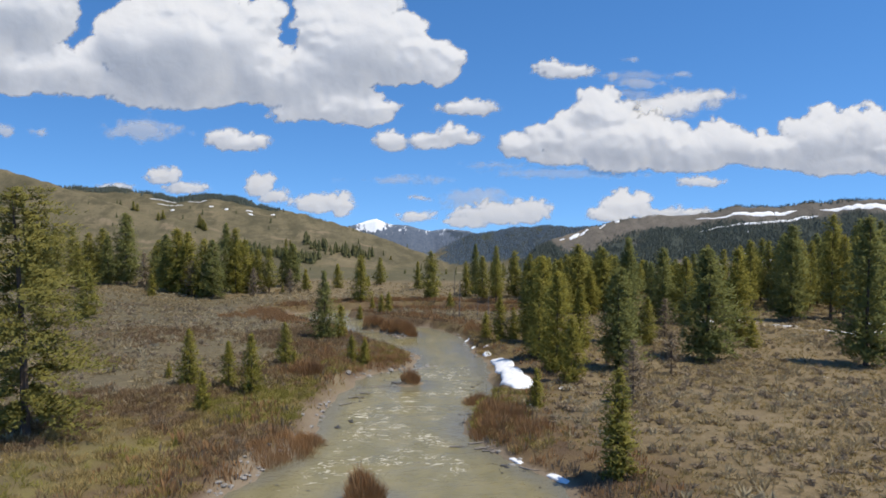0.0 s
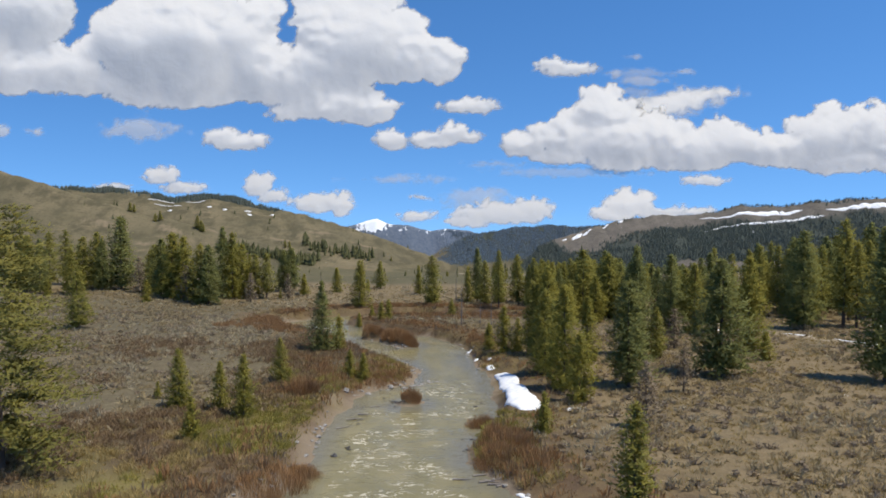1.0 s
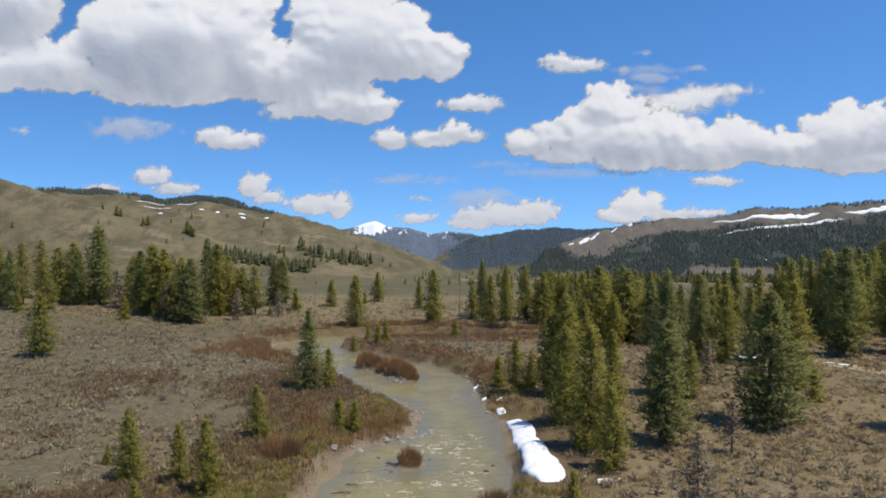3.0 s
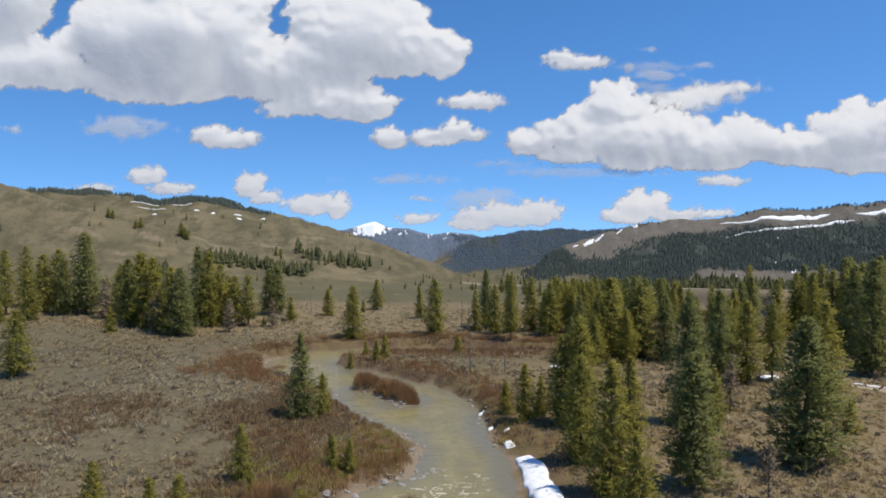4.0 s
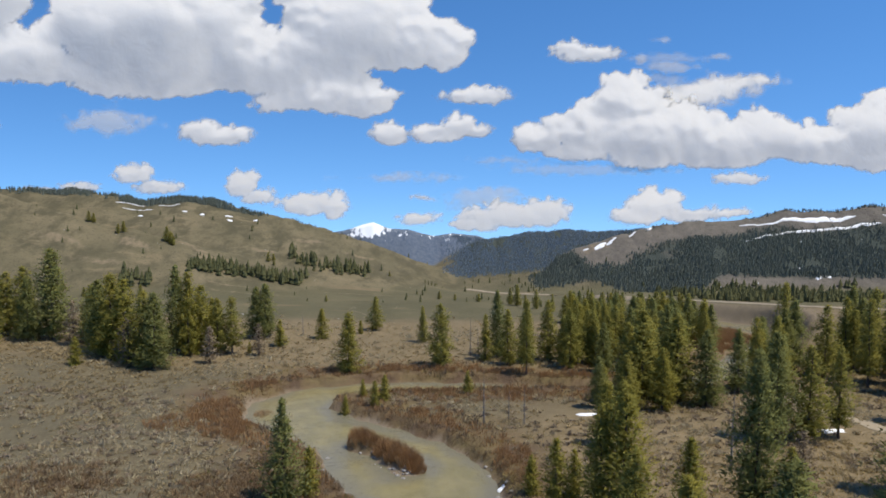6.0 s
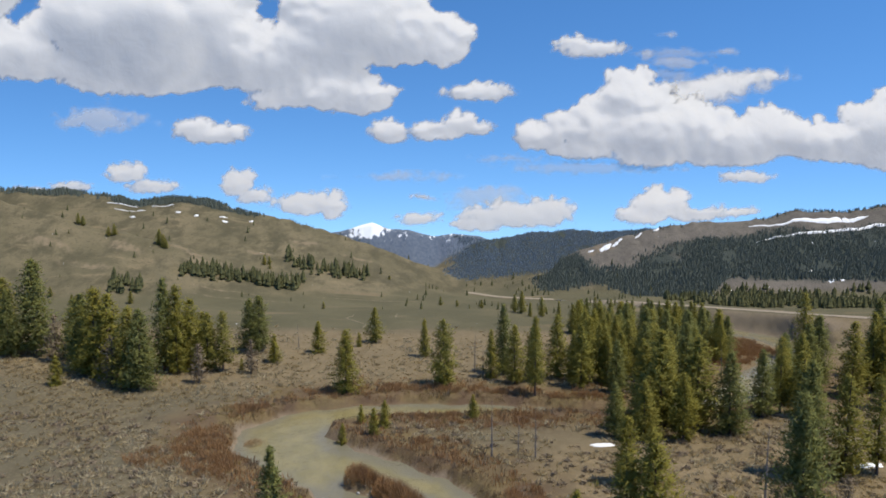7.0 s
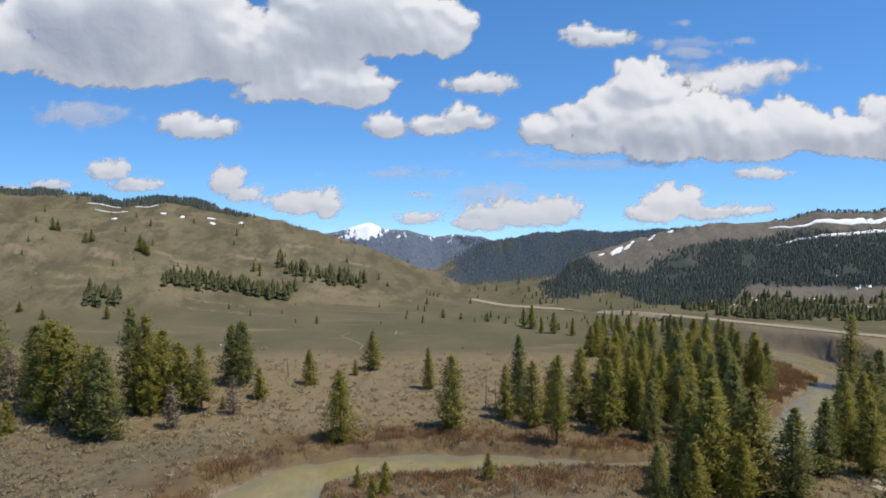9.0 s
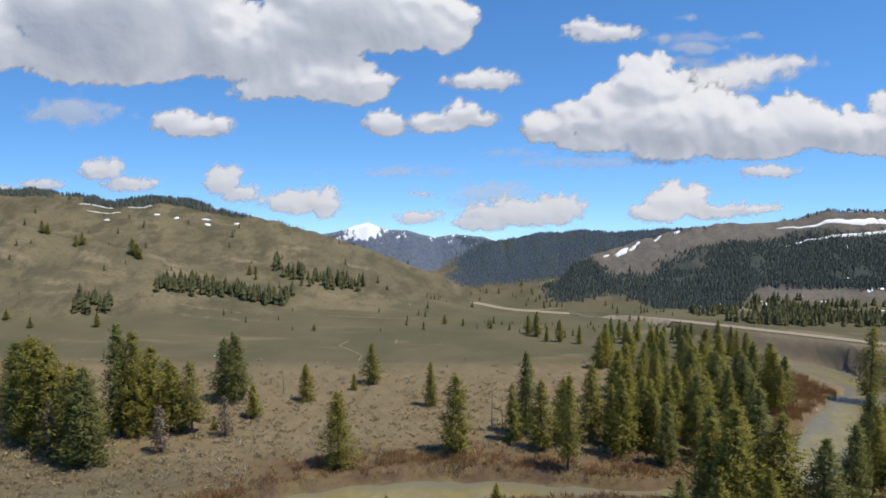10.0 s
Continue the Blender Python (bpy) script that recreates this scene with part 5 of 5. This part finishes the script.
def snow_strip(points, label):
    """A long drift of old snow along the slope, thin at its ends, with a ragged rim: (x, y, half width)."""
    p = np.array(points)
    s = np.r_[0, np.cumsum(np.hypot(*np.diff(p[:, :2], axis=0).T))]
    q = np.arange(0, s[-1], 0.35)
    cx, cy, hw = (np.interp(q, s, p[:, k]) for k in range(3))
    lo, hi = np.maximum(hw * (0.9 + 1.1 * fbm(q * 0.2, q * 0, 5, 14, 0.65)), 0.01), np.maximum(hw * (0.9 + 1.1 * fbm(q * 0.2, q * 0 + 9, 5, 15, 0.65)), 0.01)
    rows = []
    for f in (-1.0, -0.7, 0.0, 0.7, 1.0):
        y = cy + np.where(f < 0, lo, hi) * f
        rows.append(np.stack([cx, y, ground_z(cx, y) + (0.20 if abs(f) < 1 else -0.35)], -1))
    tagged(new("snow_patch", mesh_of("snow_patch", np.concatenate(rows), grid_faces(len(q), 5), SNOW, flat=False)), label, "snow", "snow on the hills")


snow_strip([(112.7, 297.4, 0.1), (119, 296.8, 0.3), (127, 295.9, 0.5), (138, 295.2, 1.1), (146, 295.0, 1.15), (152, 295.0, 0.4), (154, 295.0, 0.05)], "broad white drift of snow below the hill's crest")
snow_strip([(163, 293.6, 0.05), (170, 292.8, 1.2), (188, 291.6, 1.5), (204, 291.0, 0.4)], "broad white drift of snow below the hill's crest")
snow_strip([(112, 290.6, 0.06), (118, 291.6, 0.35), (133, 291.2, 0.4), (146, 291.6, 0.55), (156, 291.2, 0.6), (161, 290.8, 0.05)], "long thin drift of snow across the high slope")
snow_strip([(-121, 317, 0.03), (-115, 317.6, 0.22), (-109, 317.2, 0.03)], "thin drift of snow below the wooded crest")
snow_strip([(-104, 317.2, 0.02), (-99, 316.4, 0.16), (-95, 316, 0.02)], "thin drift of snow below the wooded crest")
snow_strip([(-116, 313.2, 0.02), (-110, 313.6, 0.13), (-105, 313.9, 0.02)], "thin broken drift of snow on the bare slope")
for x, y, rx, ry, turn in [(62.0, 297.0, 2.6, 1.3, 0.5), (65.6, 297.3, 1.6, 0.7, 0.5), (67.5, 298.3, 0.9, 0.5, 0.4), (74, 298.7, 1.6, 0.4, 0.4), (80.5, 299.3, 1.2, 0.5, 0.3), (57, 297.5, 1.2, 0.5, 0.2), (-92, 311, 1.2, 0.5, 0), (-85, 310, 0.9, 0.6, 0.3), (-76, 312, 1.6, 0.5, 0.3), (-74.5, 309, 1.0, 0.6, 0.1), (-66, 313, 1.0, 0.7, 0.5), (-108, 309, 1.0, 0.4, 0)]:
    snow_patch(x, y, rx, ry, turn, 0.3, k, "white snow field lying on the high slope", "snow on the hills")
    k += 1
for x, y, r in [(88, 267, 0.6), (94, 266, 0.5), (97.2, 270, 1.3), (95, 271.5, 0.8), (101, 268.5, 0.7), (82.7, 270.5, 0.9), (80, 270.3, 0.5), (77, 270, 0.6), (86, 269.5, 0.5), (72, 271, 0.8), (69.5, 271.2, 0.6), (124.8, 277.8, 0.8), (127, 276.6, 0.9), (129.6, 274.2, 1.2), (133, 274.5, 0.9), (114.2, 249, 1.3), (110, 250, 0.9), (106, 251, 0.7), (119, 247, 1.0), (125, 262, 0.8), (121, 258, 0.6), (114, 271, 0.7), (108, 273, 0.6)]:
    snow_patch(x, y, r * 1.25, r * 0.5, 0.15 * math.sin(k), 0.12, k, "small patch of old snow on the far meadow", "snow on the far meadow", 0.9)
    k += 1


# ---- stones ----
def stone_mesh(seed):
    bm = bmesh.new()
    bmesh.ops.create_icosphere(bm, subdivisions=2, radius=0.5)
    for v in bm.verts:
        v.co *= 1 + 0.35 * noise.noise(v.co * 2.2 + Vector((seed * 3.1, 0, 0)))
        v.co.z *= 0.62
    me = bpy.data.meshes.new("stone")
    bm.to_mesh(me)
    bm.free()
    me.materials.append(STONE)
    return me


stones = [stone_mesh(i) for i in range(6)]
px, py = scatter(5200, -14, 12, 50, 128, lambda x, y: smooth(1.4, 0.2, np.abs(bank(x, y) - 0.35)) * (0.35 + 0.65 * smooth(3, -2, x)) * smooth(-0.15, 0.35, fbm(x * 0.15, y * 0.15, 2, 99) + 0.12 * smooth(84, 96, y)))
for i, (x, y) in enumerate(list(zip(px, py))[:170]):
    ob = tagged(new("stone", stones[i % 6]), "pale grey river stone at the water's edge", "stone", "stones along the shore")
    s = 0.14 + 0.42 * rng.uniform(0, 1) ** 2
    ob.matrix_basis = pose(x, y, max(gz(x, y), WATER_Z - 0.05) + 0.08 * s, 0, 0, rng.uniform(0, 360)) @ Matrix.Diagonal((s * 1.2, s, s * 0.9, 1))


px, py = scatter(260, -8, 3, 89, 99.5, lambda x, y: smooth(1.8, 0.4, np.abs(y - 95 - 0.75 * (x + 2))) * (bank(x, y) < 2.0))
for i, (x, y) in enumerate(list(zip(px, py))[:64]):
    ob = tagged(new("stone", stones[i % 6]), "pale grey rock on a shoal in the river", "stone", "rocks on the shoal")
    s = 0.2 + 0.6 * rng.uniform(0, 1) ** 2
    ob.matrix_basis = pose(x, y, max(gz(x, y), WATER_Z - 0.08) + 0.1 * s, 0, 0, rng.uniform(0, 360)) @ Matrix.Diagonal((s * 1.3, s, s * 0.9, 1))

px, py = scatter(420, -13, -5, 54, 68, lambda x, y: smooth(1.5, 0.3, np.abs(bank(x, y) - 0.9)) * (bank(x, y) > -0.3))
for i, (x, y) in enumerate(list(zip(px, py))[:120]):
    ob = tagged(new("stone", stones[i % 6]), "tan cobble on the shingle shore", "stone", "cobbles on the shingle")
    s = 0.12 + 0.34 * rng.uniform(0, 1) ** 2
    ob.matrix_basis = pose(x, y, max(gz(x, y), WATER_Z - 0.05) + 0.1 * s, 0, 0, rng.uniform(0, 360)) @ Matrix.Diagonal((s * 1.3, s, s * 0.8, 1))


# dark wet stones and driftwood in the shallows
px, py = scatter(1500, -9.5, 10, 56, 92, lambda x, y: smooth(2.6, 0.5, np.abs(bank(x, y) + 1.2)) * smooth(0.05, 0.35, fbm(x * 0.25, y * 0.25, 2, 102) + 0.08) * 0.4)
wet = [stone_mesh(i + 20) for i in range(3)]
for w in wet:
    w.materials[0] = WETSTONE
for i, (x, y) in enumerate(list(zip(px, py))[:60]):
    ob = tagged(new("stone", wet[i % 3]), "dark wet stone standing out of shallow water", "stone", "stones in the shallows")
    s = 0.12 + 0.36 * rng.uniform(0, 1) ** 2
    ob.matrix_basis = pose(x, y, WATER_Z + 0.01, 0, 0, rng.uniform(-30, 30)) @ Matrix.Diagonal((s * 1.4, s * 0.9, s * 0.8, 1))
for x, y, ln, turn in [(-6.4, 81.5, 1.8, 10), (-5.4, 83.4, 1.3, -15), (-7.0, 78.6, 1.5, 25), (-4.4, 86.2, 1.2, 5), (6.3, 76.0, 1.6, -40), (5.2, 66.2, 2.2, 12), (3.6, 65.4, 1.6, -8), (8.6, 60.5, 2.0, -50), (5.6, 64.9, 1.9, 14), (6.2, 64.4, 2.3, -6), (6.8, 64.1, 1.6, 30), (7.3, 63.9, 2.0, -18), (6.0, 65.1, 1.5, -32), (7.9, 63.1, 1.8, -44), (9.0, 61.6, 1.7, -58)]:
    v, f = trunk_mesh(ln, 0.07, rng, limbs=3, lean=0.05)
    ob = tagged(new("driftwood_log", mesh_of("driftwood_log", v, f, DEAD)), "small grey driftwood log lying at the waterline", "log", "driftwood")
    ob.matrix_basis = pose(x, y, WATER_Z + 0.06, 0, 88, turn)


# ---- pale trails across the far meadow ----
def trail(points, width, label):
    p = np.array(points)
    s = np.r_[0, np.cumsum(np.hypot(*np.diff(p, axis=0).T))]
    q = np.arange(0, s[-1], 0.4)
    cx, cy = np.interp(q, s, p[:, 0]) + 0.3 * fbm(q * 0.4, q * 0, 2, 12), np.interp(q, s, p[:, 1]) + 0.3 * fbm(q * 0.4, q * 0 + 5, 2, 13)
    tx, ty = np.gradient(cx), np.gradient(cy)
    L = np.hypot(tx, ty) + 1e-9
    rows = [np.stack([cx - ty / L * o, cy + tx / L * o, ground_z(cx - ty / L * o, cy + tx / L * o) + 0.05], -1) for o in (-width / 2, 0, width / 2)]
    tagged(new("trail", mesh_of("trail", np.concatenate(rows), grid_faces(len(q), 3), PALE, flat=False)), label, "trail", kind="structure")


trail([(-15.2, 209), (-14.8, 213), (-17.5, 217), (-20.5, 221), (-18.8, 226)], 0.16, "pale worn trail across the meadow")
trail([(-8.5, 223), (-8.2, 228)], 0.14, "pale worn trail across the meadow")
trail([(50, 150), (54, 140), (58.6, 129), (63, 123), (66.2, 118), (67, 111), (66, 105), (74, 92), (95, 80)], 2.4, "tan dirt track through the trees")
